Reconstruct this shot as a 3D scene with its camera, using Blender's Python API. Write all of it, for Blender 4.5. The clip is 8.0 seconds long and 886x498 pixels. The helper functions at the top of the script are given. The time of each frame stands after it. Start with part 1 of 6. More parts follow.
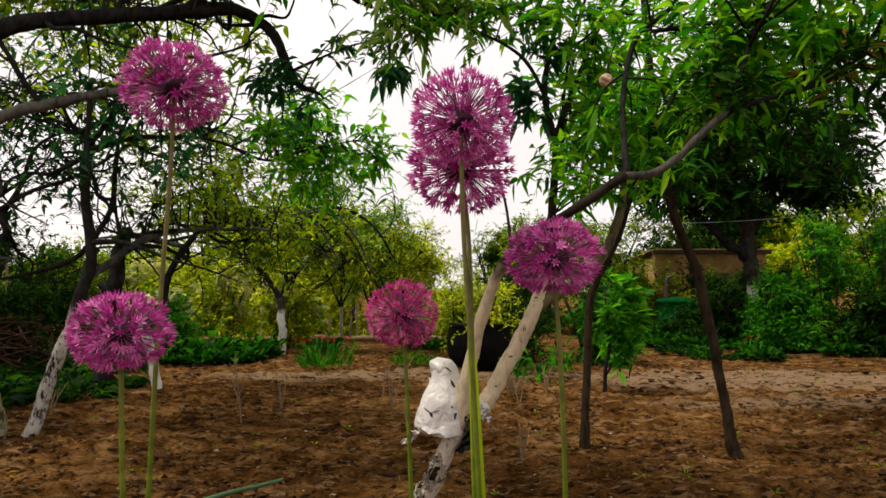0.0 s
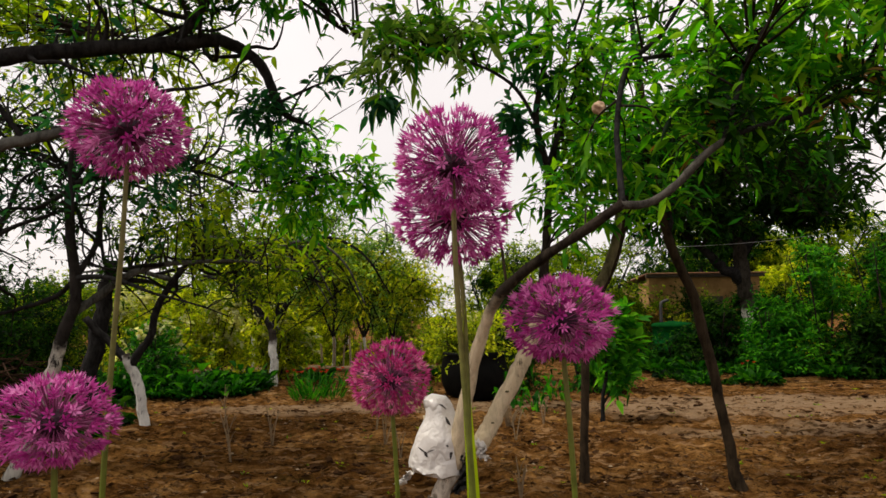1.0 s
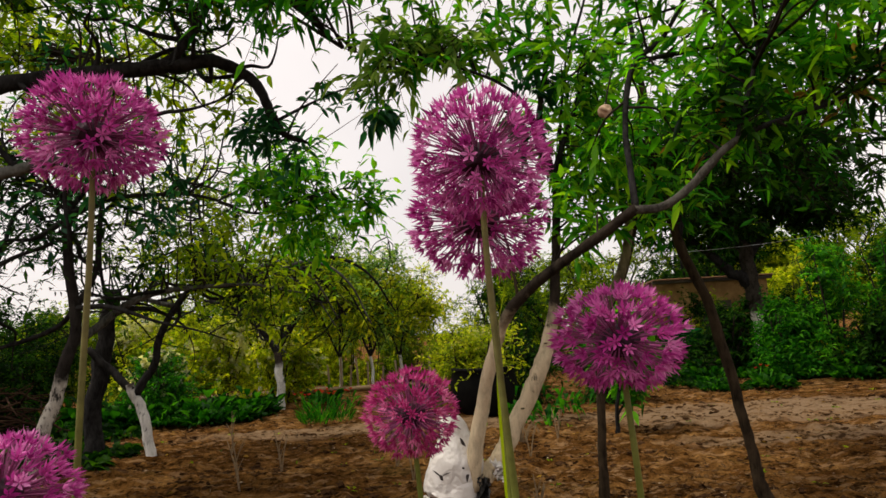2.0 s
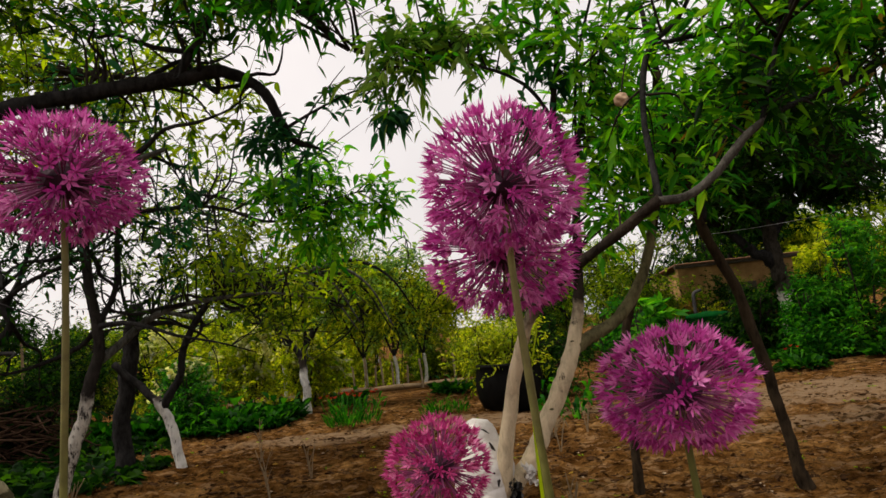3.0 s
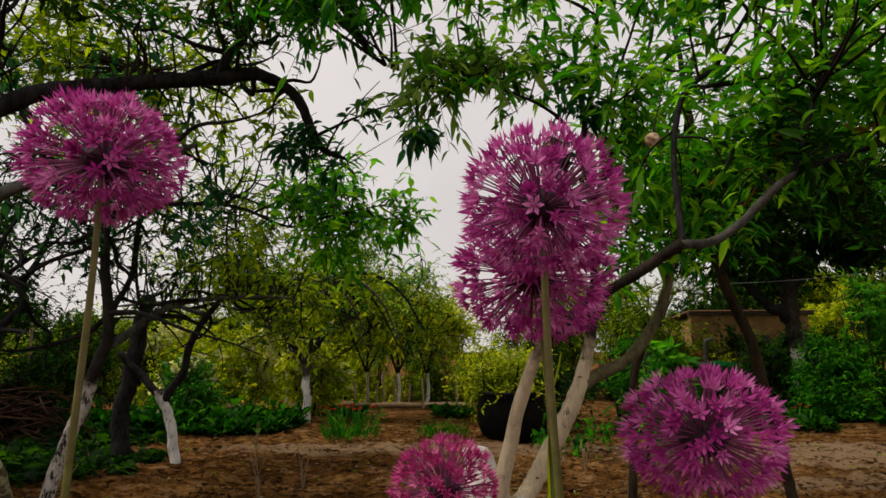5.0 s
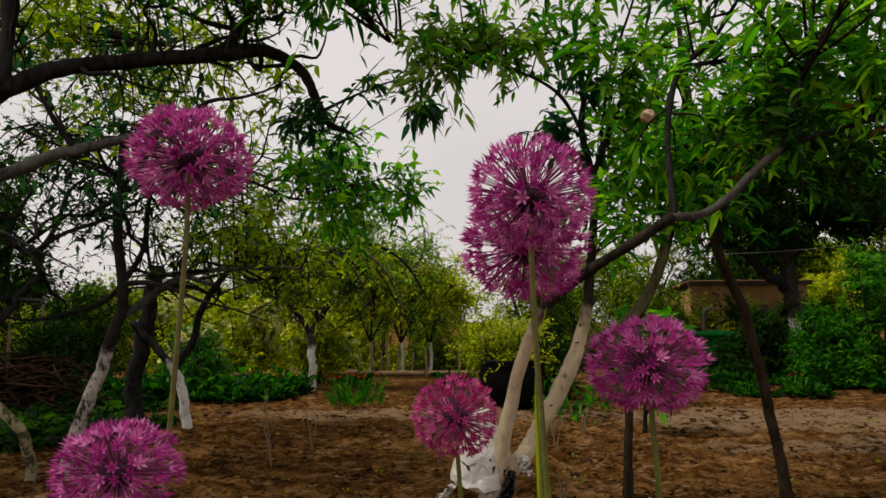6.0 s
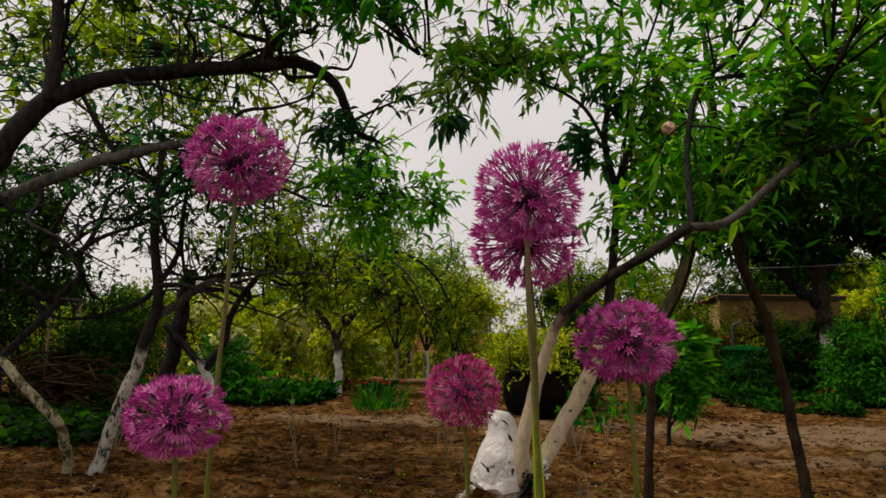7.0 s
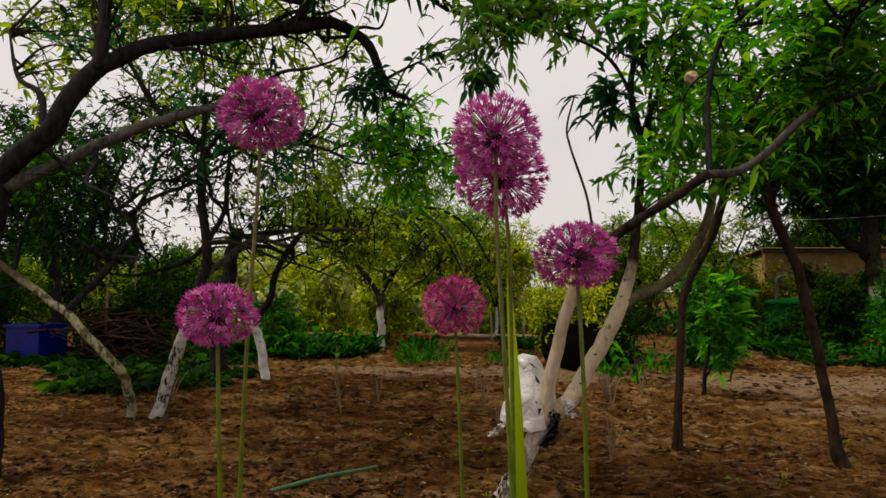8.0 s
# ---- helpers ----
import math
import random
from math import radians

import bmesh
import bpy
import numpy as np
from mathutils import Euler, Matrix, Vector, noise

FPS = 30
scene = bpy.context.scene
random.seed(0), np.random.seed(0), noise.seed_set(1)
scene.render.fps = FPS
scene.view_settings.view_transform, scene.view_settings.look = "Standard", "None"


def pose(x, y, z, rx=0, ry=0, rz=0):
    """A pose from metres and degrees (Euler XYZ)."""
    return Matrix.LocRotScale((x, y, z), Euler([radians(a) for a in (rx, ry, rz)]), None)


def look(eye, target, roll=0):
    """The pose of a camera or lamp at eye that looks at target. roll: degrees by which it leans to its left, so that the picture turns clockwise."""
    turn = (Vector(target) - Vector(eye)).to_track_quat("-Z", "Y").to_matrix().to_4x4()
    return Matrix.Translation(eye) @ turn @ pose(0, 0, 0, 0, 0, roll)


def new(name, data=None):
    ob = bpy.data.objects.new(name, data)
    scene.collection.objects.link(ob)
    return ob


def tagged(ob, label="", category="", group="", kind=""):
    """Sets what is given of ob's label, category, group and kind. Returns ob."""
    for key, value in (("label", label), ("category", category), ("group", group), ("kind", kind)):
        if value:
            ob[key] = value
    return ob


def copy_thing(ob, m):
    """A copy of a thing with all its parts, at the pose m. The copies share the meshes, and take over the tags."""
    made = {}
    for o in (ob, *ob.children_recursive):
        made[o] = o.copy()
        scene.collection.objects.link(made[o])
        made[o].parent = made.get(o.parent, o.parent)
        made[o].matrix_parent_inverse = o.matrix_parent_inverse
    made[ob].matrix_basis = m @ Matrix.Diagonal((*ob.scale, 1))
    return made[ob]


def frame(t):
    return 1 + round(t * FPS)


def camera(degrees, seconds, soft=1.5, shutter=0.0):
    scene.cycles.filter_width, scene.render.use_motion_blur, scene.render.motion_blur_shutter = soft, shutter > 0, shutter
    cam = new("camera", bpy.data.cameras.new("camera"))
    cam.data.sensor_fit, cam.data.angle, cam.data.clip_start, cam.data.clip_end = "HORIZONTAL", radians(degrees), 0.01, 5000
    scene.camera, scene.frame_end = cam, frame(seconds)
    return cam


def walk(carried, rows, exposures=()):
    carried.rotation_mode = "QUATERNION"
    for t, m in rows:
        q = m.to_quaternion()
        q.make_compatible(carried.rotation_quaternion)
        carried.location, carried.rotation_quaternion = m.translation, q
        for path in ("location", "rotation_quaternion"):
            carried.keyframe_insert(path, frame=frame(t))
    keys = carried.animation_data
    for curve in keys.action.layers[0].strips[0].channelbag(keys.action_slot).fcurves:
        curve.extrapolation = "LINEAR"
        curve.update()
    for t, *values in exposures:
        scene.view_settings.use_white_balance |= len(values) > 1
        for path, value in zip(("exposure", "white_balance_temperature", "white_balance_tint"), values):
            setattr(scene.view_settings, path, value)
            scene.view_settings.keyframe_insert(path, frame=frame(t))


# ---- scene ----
from mathutils import bvhtree
cam = camera(67.1, 8.0, soft=1.55)
PATH = [
    (0, (-0.016, 0.021, 0.93), (-0.016, 2.017, 1.054), -0),
    (0.3, (-0.014, 0.039, 0.942), (-0.026, 2.023, 1.094), -0.9),
    (0.5, (-0.012, 0.051, 0.95), (-0.01, 2.047, 1.088), -1.1),
    (0.8, (-0.013, 0.075, 0.957), (0.023, 2.055, 1.149), -1.3),
    (1, (-0.014, 0.091, 0.962), (0.008, 2.081, 1.163), -0.9),
    (1.2, (-0.018, 0.107, 0.962), (0.015, 2.086, 1.17), -1.4),
    (1.5, (-0.024, 0.132, 0.963), (-0.01, 2.123, 1.157), -2.2),
    (1.7, (-0.031, 0.152, 0.963), (-0.009, 2.138, 1.197), -2.3),
    (2.8, (-0.027, 0.224, 1), (-0.069, 2.207, 1.257), -6.5),
    (3, (-0.029, 0.234, 1.003), (-0.068, 2.219, 1.238), -6.1),
    (3.2, (-0.033, 0.248, 1.005), (-0.047, 2.239, 1.196), -4.9),
    (3.5, (-0.04, 0.265, 1.005), (-0.045, 2.258, 1.169), -2.7),
    (3.7, (-0.041, 0.276, 1), (-0.032, 2.274, 1.09), -2.2),
    (4, (-0.038, 0.27, 1.001), (-0.074, 2.252, 1.265), -1.6),
    (4.3, (-0.037, 0.255, 1.002), (-0.116, 2.219, 1.371), -1.6),
    (4.5, (-0.038, 0.257, 1.001), (-0.113, 2.225, 1.346), -1.3),
    (4.7, (-0.038, 0.254, 1.004), (-0.103, 2.215, 1.391), -1.9),
    (5, (-0.04, 0.24, 1.001), (-0.119, 2.216, 1.303), -0.2),
    (5.2, (-0.044, 0.217, 0.998), (-0.078, 2.198, 1.278), 0.8),
    (6.3, (-0.04, 0.085, 0.981), (-0.149, 2.072, 1.185), -0.2),
    (6.5, (-0.035, 0.065, 0.973), (-0.159, 2.048, 1.202), 0.7),
    (6.8, (-0.028, 0.052, 0.968), (-0.193, 2.02, 1.211), 0.8),
    (7, (-0.023, 0.043, 0.965), (-0.191, 2.021, 1.21), 0.9),
    (7.2, (-0.009, 0.022, 0.957), (-0.22, 1.994, 1.125), 0.7),
    (7.5, (0.012, -0.009, 0.944), (-0.22, 1.971, 1.094), 0.6),
    (7.7, (0.026, -0.034, 0.936), (-0.186, 1.941, 1.057), 0.7),
    (8, (0.047, -0.072, 0.925), (-0.247, 1.902, 1.045), 0.4),
]
walk(cam, [(t, look(eye, to, roll)) for t, eye, to, roll in PATH],
     exposures=((0.0, -0.02), (0.5, -0.02), (1.0, -0.14), (1.5, -0.17), (3.0, -0.24), (3.5, -0.2), (4.0, -0.12), (4.5, -0.54),
                (5.0, -0.57), (6.5, -0.57), (7.5, -0.53), (8.0, -0.46)))

# ---- light: overcast day ----
world = bpy.data.worlds.new("overcast_sky")
scene.world = world
world.use_nodes = True
wn = world.node_tree
wn.nodes.clear()
sky = wn.nodes.new("ShaderNodeTexSky")
sky.sky_type = "NISHITA"
sky.sun_disc = False
sky.sun_elevation, sky.sun_rotation = radians(63), radians(-98)
sky.dust_density, sky.ozone_density = 4.0, 1.0
cloud = wn.nodes.new("ShaderNodeTexNoise")
cloud.inputs["Scale"].default_value, cloud.inputs["Detail"].default_value = 2.2, 5
cramp = wn.nodes.new("ShaderNodeValToRGB")
cramp.color_ramp.elements[0].position, cramp.color_ramp.elements[0].color = 0.3, (9.0, 8.35, 8.1, 1)
cramp.color_ramp.elements[1].position, cramp.color_ramp.elements[1].color = 0.7, (11.0, 10.1, 9.65, 1)
wmix = wn.nodes.new("ShaderNodeMixRGB")
wmix.inputs[0].default_value = 0.86
wbg = wn.nodes.new("ShaderNodeBackground")
wbg.inputs["Strength"].default_value = 0.122
wout = wn.nodes.new("ShaderNodeOutputWorld")
wn.links.new(cloud.outputs["Fac"], cramp.inputs[0])
wn.links.new(sky.outputs[0], wmix.inputs[1])
wn.links.new(cramp.outputs[0], wmix.inputs[2])
wn.links.new(wmix.outputs[0], wbg.inputs["Color"])
wn.links.new(wbg.outputs[0], wout.inputs["Surface"])
sun_lamp = bpy.data.lights.new("sun", "SUN")
sun_lamp.energy, sun_lamp.angle, sun_lamp.color = 3.6, radians(10), (1.0, 0.93, 0.82)
sun = new("sun", sun_lamp)
sun.matrix_world = look((-7, -1, 14), (0, 0, 0))


# ---- materials ----
class Nodes:
    """A small wrapper round one node material."""

    def __init__(self, name):
        self.m = bpy.data.materials.new(name)
        self.m.use_nodes = True
        self.t = self.m.node_tree
        self.p = self.t.nodes["Principled BSDF"]

    def add(self, kind, **values):
        n = self.t.nodes.new(kind)
        for key, v in values.items():
            n.inputs[key.replace("_", " ")].default_value = v
        return n

    def link(self, a, b):
        self.t.links.new(a, b)

    def ramp(self, fac, stops):
        r = self.t.nodes.new("ShaderNodeValToRGB")
        e = r.color_ramp.elements
        while len(e) < len(stops):
            e.new(0.5)
        for el, (at, c) in zip(e, stops):
            el.position, el.color = at, (*c, 1)
        self.link(fac, r.inputs[0])
        return r.outputs[0]

    def coords(self):
        return self.t.nodes.new("ShaderNodeTexCoord").outputs["Object"]

    def noise(self, scale, detail=4, rough=0.6):
        n = self.add("ShaderNodeTexNoise", Scale=scale, Detail=detail, Roughness=rough)
        self.link(self.coords(), n.inputs["Vector"])
        return n.outputs["Fac"]

    def mixed(self, fac, a, b, how="MIX"):
        m = self.t.nodes.new("ShaderNodeMixRGB")
        m.blend_type = how
        for i, v in enumerate((fac, a, b)):
            if isinstance(v, (int, float)):
                m.inputs[i].default_value = v
            elif isinstance(v, tuple):
                m.inputs[i].default_value = (*v, 1)
            else:
                self.link(v, m.inputs[i])
        return m.outputs[0]

    def bump(self, height, strength, distance):
        b = self.add("ShaderNodeBump", Strength=strength, Distance=distance)
        self.link(height, b.inputs["Height"])
        self.link(b.outputs[0], self.p.inputs["Normal"])

    def finish(self, color, rough=0.8, spec=0.3):
        if isinstance(color, tuple):
            self.p.inputs["Base Color"].default_value = (*color, 1)
        else:
            self.link(color, self.p.inputs["Base Color"])
        self.p.inputs["Roughness"].default_value = rough
        self.p.inputs["Specular IOR Level"].default_value = spec
        return self.m


def leaf_material(name, dark, mid, bright, rough=0.55, through_light=0.58, spec=0.09):
    k = Nodes(name)
    isl = k.t.nodes.new("ShaderNodeNewGeometry").outputs["Random Per Island"]
    both = k.t.nodes.new("ShaderNodeMath")
    k.link(isl, both.inputs[0])
    k.link(k.t.nodes.new("ShaderNodeObjectInfo").outputs["Random"], both.inputs[1])
    turn = k.t.nodes.new("ShaderNodeMath")
    turn.operation = "FRACT"
    k.link(both.outputs[0], turn.inputs[0])
    c = k.ramp(turn.outputs[0], [(0.0, dark), (0.5, mid), (1.0, bright)])
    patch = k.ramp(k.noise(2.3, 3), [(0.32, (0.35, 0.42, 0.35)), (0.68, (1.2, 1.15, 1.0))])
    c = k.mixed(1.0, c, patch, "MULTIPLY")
    k.finish(c, rough, spec)
    tr = k.t.nodes.new("ShaderNodeBsdfTranslucent")
    glow = k.mixed(1.0, c, (1.4, 1.4, 0.5), "MULTIPLY")
    k.link(glow, tr.inputs["Color"])
    mx = k.t.nodes.new("ShaderNodeMixShader")
    mx.inputs[0].default_value = through_light
    k.link(k.p.outputs[0], mx.inputs[1])
    k.link(tr.outputs[0], mx.inputs[2])
    k.link(mx.outputs[0], k.t.nodes["Material Output"].inputs["Surface"])
    return k.m


def bark_material(name, dark, light, white_to=None, white=(0.72, 0.69, 0.64), ragged=0.25, wear=0.36):
    """Furrowed bark; lime wash painted up to a ragged line white_to metres above the ground."""
    k = Nodes(name)
    mp = k.add("ShaderNodeMapping")
    mp.inputs["Scale"].default_value = (1, 1, 0.3)
    k.link(k.coords(), mp.inputs["Vector"])
    n = k.add("ShaderNodeTexNoise", Scale=34.0, Detail=6.0, Roughness=0.7)
    k.link(mp.outputs[0], n.inputs["Vector"])
    fine = n.outputs["Fac"]
    c = k.ramp(fine, [(0.32, dark), (0.62, light)])
    c = k.mixed(k.ramp(k.noise(7, 3), [(0.45, (0, 0, 0)), (0.75, (0.6, 0.6, 0.6))]), c,
                tuple(min(1, 1.6 * v) for v in light))
    if white_to:
        sep = k.t.nodes.new("ShaderNodeSeparateXYZ")
        k.link(k.t.nodes.new("ShaderNodeNewGeometry").outputs["Position"], sep.inputs[0])
        wob = k.add("ShaderNodeMath")
        wob.operation = "MULTIPLY_ADD"
        k.link(k.noise(9, 4), wob.inputs[0])
        wob.inputs[1].default_value = ragged
        k.link(sep.outputs["Z"], wob.inputs[2])
        step = k.add("ShaderNodeMapRange")
        step.inputs["From Min"].default_value = white_to + ragged * 0.5 - 0.04
        step.inputs["From Max"].default_value = white_to + ragged * 0.5 + 0.05
        step.inputs["To Min"].default_value, step.inputs["To Max"].default_value = 1, 0
        k.link(wob.outputs[0], step.inputs["Value"])
        flake = k.add("ShaderNodeTexNoise", Scale=42.0, Detail=7.0, Roughness=0.72)
        along = k.add("ShaderNodeMapping")
        along.inputs["Scale"].default_value = (1, 1, 0.28)
        k.link(k.coords(), along.inputs["Vector"])
        k.link(along.outputs[0], flake.inputs["Vector"])
        patchy = k.mixed(0.45, flake.outputs["Fac"], k.noise(11, 4))
        worn = k.ramp(patchy, [(wear + 0.03, (0, 0, 0)), (wear + 0.09, (1, 1, 1))])
        fac = k.mixed(1.0, step.outputs[0], worn, "MULTIPLY")
        paint = k.ramp(fine, [(0.3, tuple(v * 0.6 for v in white)), (0.55, white)])
        c = k.mixed(fac, c, paint)
    k.bump(fine, 1.0, 0.02)
    return k.finish(c, 0.95, 0.05)


def plain_material(name, c1, c2, scale=20, rough=0.7, spec=0.3, bump=0.2, metal=0.0):
    k = Nodes(name)
    n = k.noise(scale, 5)
    big = k.ramp(k.noise(scale * 0.13, 3), [(0.3, (0.75, 0.75, 0.75)), (0.7, (1.1, 1.1, 1.1))])
    c = k.mixed(1.0, k.ramp(n, [(0.3, c1), (0.7, c2)]), big, "MULTIPLY")
    k.bump(n, bump, 0.01)
    k.p.inputs["Metallic"].default_value = metal
    return k.finish(c, rough, spec)


def soil_material():
    """Packed brown soil: broad damp and dry patches, a thin pale crust, trodden strips; dark crumbly spots and streaks
    paint in small shadows.
    """
    k = Nodes("tilled_soil")
    broad = k.noise(0.7, 4, 0.55)
    mid = k.noise(4.2, 5, 0.6)
    crumb = k.noise(13, 8, 0.7)
    grain = k.noise(70, 5, 0.7)
    c = k.ramp(mid, [(0.32, (0.070, 0.029, 0.008)), (0.5, (0.155, 0.073, 0.021)), (0.70, (0.295, 0.156, 0.052))])
    c = k.mixed(1.0, c, k.ramp(broad, [(0.34, (0.62, 0.58, 0.55)), (0.66, (1.22, 1.22, 1.2))]), "MULTIPLY")
    # the darkest stop paints small shadows between the crumbs
    c = k.mixed(1.0, c, k.ramp(crumb, [(0.37, (0.20, 0.19, 0.18)), (0.46, (0.86, 0.85, 0.84)), (0.57, (1.12, 1.12, 1.1)), (0.67, (1.95, 1.9, 1.8))]), "MULTIPLY")
    c = k.mixed(0.7, c, k.ramp(grain, [(0.32, (0.5, 0.5, 0.5)), (0.68, (1.45, 1.45, 1.4))]), "MULTIPLY")
    flat = k.add("ShaderNodeMapping")
    flat.inputs["Scale"].default_value = (0.45, 1.2, 1)
    k.link(k.coords(), flat.inputs["Vector"])
    crust = k.add("ShaderNodeTexNoise", Scale=9.0, Detail=9.0, Roughness=0.72)
    k.link(flat.outputs[0], crust.inputs["Vector"])
    c = k.mixed(k.ramp(crust.outputs["Fac"], [(0.545, (0, 0, 0)), (0.60, (0.72, 0.72, 0.72))]), c, (0.335, 0.197, 0.094))
    # dark streaks: shadows along the crust edges, put into the colour
    c = k.mixed(k.ramp(crust.outputs["Fac"], [(0.39, (0.9, 0.9, 0.9)), (0.45, (0, 0, 0))]), c, (0.024, 0.011, 0.004))
    moss = k.ramp(k.noise(1.3, 4), [(0.58, (0, 0, 0)), (0.72, (0.35, 0.35, 0.35))])
    c = k.mixed(moss, c, (0.085, 0.075, 0.020))
    sep = k.t.nodes.new("ShaderNodeSeparateXYZ")
    k.link(k.coords(), sep.inputs[0])
    for middle, half, x0 in ((7.45, 0.36, -2.6), (6.9, 0.5, 1.5), (5.7, 0.22, 1.9)):
        wob = k.add("ShaderNodeMath")
        wob.operation = "MULTIPLY_ADD"
        k.link(k.noise(1.1, 4), wob.inputs[0])
        wob.inputs[1].default_value = 1.6
        k.link(sep.outputs["Y"], wob.inputs[2])
        dist = k.add("ShaderNodeMath")
        dist.operation = "SUBTRACT"
        k.link(wob.outputs[0], dist.inputs[0])
        dist.inputs[1].default_value = middle + 0.8
        far = k.add("ShaderNodeMath")
        far.operation = "ABSOLUTE"
        k.link(dist.outputs[0], far.inputs[0])
        band = k.add("ShaderNodeMapRange")
        band.inputs["From Min"].default_value, band.inputs["From Max"].default_value = half * 1.2, half * 0.75
        k.link(far.outputs[0], band.inputs["Value"])
        side = k.add("ShaderNodeMapRange")
        side.inputs["From Min"].default_value, side.inputs["From Max"].default_value = x0 - 0.4, x0 + 0.4
        k.link(sep.outputs["X"], side.inputs["Value"])
        trod = k.mixed(1.0, k.ramp(grain, [(0.3, (0.84, 0.84, 0.84)), (0.7, (1.1, 1.1, 1.1))]), (0.285, 0.190, 0.110), "MULTIPLY")
        c = k.mixed(k.mixed(1.0, k.mixed(1.0, band.outputs[0], side.outputs[0], "MULTIPLY"), k.ramp(crust.outputs["Fac"], [(0.40, (0.1, 0.1, 0.1)), (0.52, (0.85, 0.85, 0.85))]), "MULTIPLY"), c, trod)
    k.bump(k.mixed(0.35, crumb, grain), 1.0, 0.09)
    return k.finish(c, 0.97, 0.0)


def petal_material(name, deep, middle, pale):
    k = Nodes(name)
    info = k.t.nodes.new("ShaderNodeObjectInfo").outputs["Random"]
    c = k.ramp(info, [(0.0, deep), (0.58, middle), (1.0, pale)])
    shade = k.ramp(k.noise(160, 2), [(0.3, (0.75, 0.7, 0.75)), (0.7, (1.15, 1.15, 1.15))])
    c = k.mixed(1.0, c, shade, "MULTIPLY")
    k.finish(c, 0.5, 0.3)
    tr = k.t.nodes.new("ShaderNodeBsdfTranslucent")
    k.link(c, tr.inputs["Color"])
    mx = k.t.nodes.new("ShaderNodeMixShader")
    mx.inputs[0].default_value = 0.35
    k.link(k.p.outputs[0], mx.inputs[1])
    k.link(tr.outputs[0], mx.inputs[2])
    k.link(mx.outputs[0], k.t.nodes["Material Output"].inputs["Surface"])
    return k.m


def film_material():
    """Crumpled white film with sharp creases and a little dirt."""
    k = Nodes("white_film")
    ridge = k.add("ShaderNodeTexNoise", Scale=9.0, Detail=3.0, Roughness=0.5)
    k.link(k.coords(), ridge.inputs["Vector"])
    crease = k.ramp(ridge.outputs["Fac"], [(0.40, (1, 1, 1)), (0.5, (0, 0, 0)), (0.60, (1, 1, 1))])
    k.bump(crease, 0.30, 0.02)
    c = k.ramp(k.noise(26, 5, 0.65), [(0.25, (0.34, 0.29, 0.24)), (0.36, (0.56, 0.52, 0.47)), (0.75, (0.66, 0.63, 0.59))])
    return k.finish(c, 0.34, 0.4)


def stem_material():
    """Fresh green low on the stem, olive and duller towards the flower."""
    k = Nodes("allium_stem")
    sep = k.t.nodes.new("ShaderNodeSeparateXYZ")
    k.link(k.coords(), sep.inputs[0])
    c = k.ramp(sep.outputs["Z"], [(0.35, (0.035, 0.16, 0.003)), (0.75, (0.11, 0.155, 0.006)), (0.98, (0.15, 0.13, 0.045))])
    c = k.mixed(1.0, c, k.ramp(k.noise(70, 4), [(0.3, (0.6, 0.6, 0.6)), (0.7, (1.15, 1.15, 1.1))]), "MULTIPLY")
    k.bump(k.noise(120, 3), 0.2, 0.002)
    return k.finish(c, 0.6, 0.15)


M_SOIL = soil_material()
M_PETAL = petal_material("allium_petal", (0.33, 0.014, 0.19), (0.58, 0.065, 0.35), (0.80, 0.29, 0.60))
M_PETAL_DEEP = petal_material("crimson_petal", (0.34, 0.012, 0.12), (0.57, 0.05, 0.24), (0.78, 0.23, 0.44))
M_PEDICEL = plain_material("allium_pedicel", (0.12, 0.012, 0.065), (0.34, 0.07, 0.20), 90, 0.5)
M_CORE = plain_material("allium_core", (0.014, 0.004, 0.010), (0.045, 0.012, 0.028), 200)
M_STEM = stem_material()
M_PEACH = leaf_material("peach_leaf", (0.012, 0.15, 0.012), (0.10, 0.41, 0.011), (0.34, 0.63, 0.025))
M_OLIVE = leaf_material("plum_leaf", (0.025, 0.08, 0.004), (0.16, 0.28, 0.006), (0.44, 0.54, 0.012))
# near-black: the gloom inside and beneath crowns is put into this leaf colour
M_DARK_SHADED = leaf_material("dark_shaded_leaf", (0.003, 0.014, 0.002), (0.009, 0.045, 0.004), (0.045, 0.13, 0.008), spec=0.06)
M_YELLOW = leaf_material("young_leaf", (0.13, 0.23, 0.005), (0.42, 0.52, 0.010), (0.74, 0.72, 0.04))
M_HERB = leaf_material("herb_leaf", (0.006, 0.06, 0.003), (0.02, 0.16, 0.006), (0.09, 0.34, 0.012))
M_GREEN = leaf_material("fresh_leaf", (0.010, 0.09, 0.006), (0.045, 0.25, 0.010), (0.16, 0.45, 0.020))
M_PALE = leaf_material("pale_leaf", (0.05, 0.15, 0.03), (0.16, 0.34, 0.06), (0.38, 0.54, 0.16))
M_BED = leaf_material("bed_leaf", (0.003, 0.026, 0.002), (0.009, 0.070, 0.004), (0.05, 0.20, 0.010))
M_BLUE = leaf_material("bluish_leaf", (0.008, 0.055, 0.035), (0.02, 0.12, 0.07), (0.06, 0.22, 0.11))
M_RUSSET = leaf_material("russet_leaf", (0.18, 0.09, 0.03), (0.30, 0.16, 0.05), (0.42, 0.25, 0.10))
M_BLOSSOM = leaf_material("pale_blossom", (0.5, 0.5, 0.36), (0.66, 0.64, 0.5), (0.8, 0.78, 0.68))
M_RED = leaf_material("red_petal", (0.28, 0.012, 0.012), (0.42, 0.025, 0.022), (0.5, 0.07, 0.05))
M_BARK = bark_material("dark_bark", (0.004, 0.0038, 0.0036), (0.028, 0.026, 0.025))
M_BARK_GREY = bark_material("grey_bark", (0.016, 0.016, 0.014), (0.115, 0.112, 0.098))
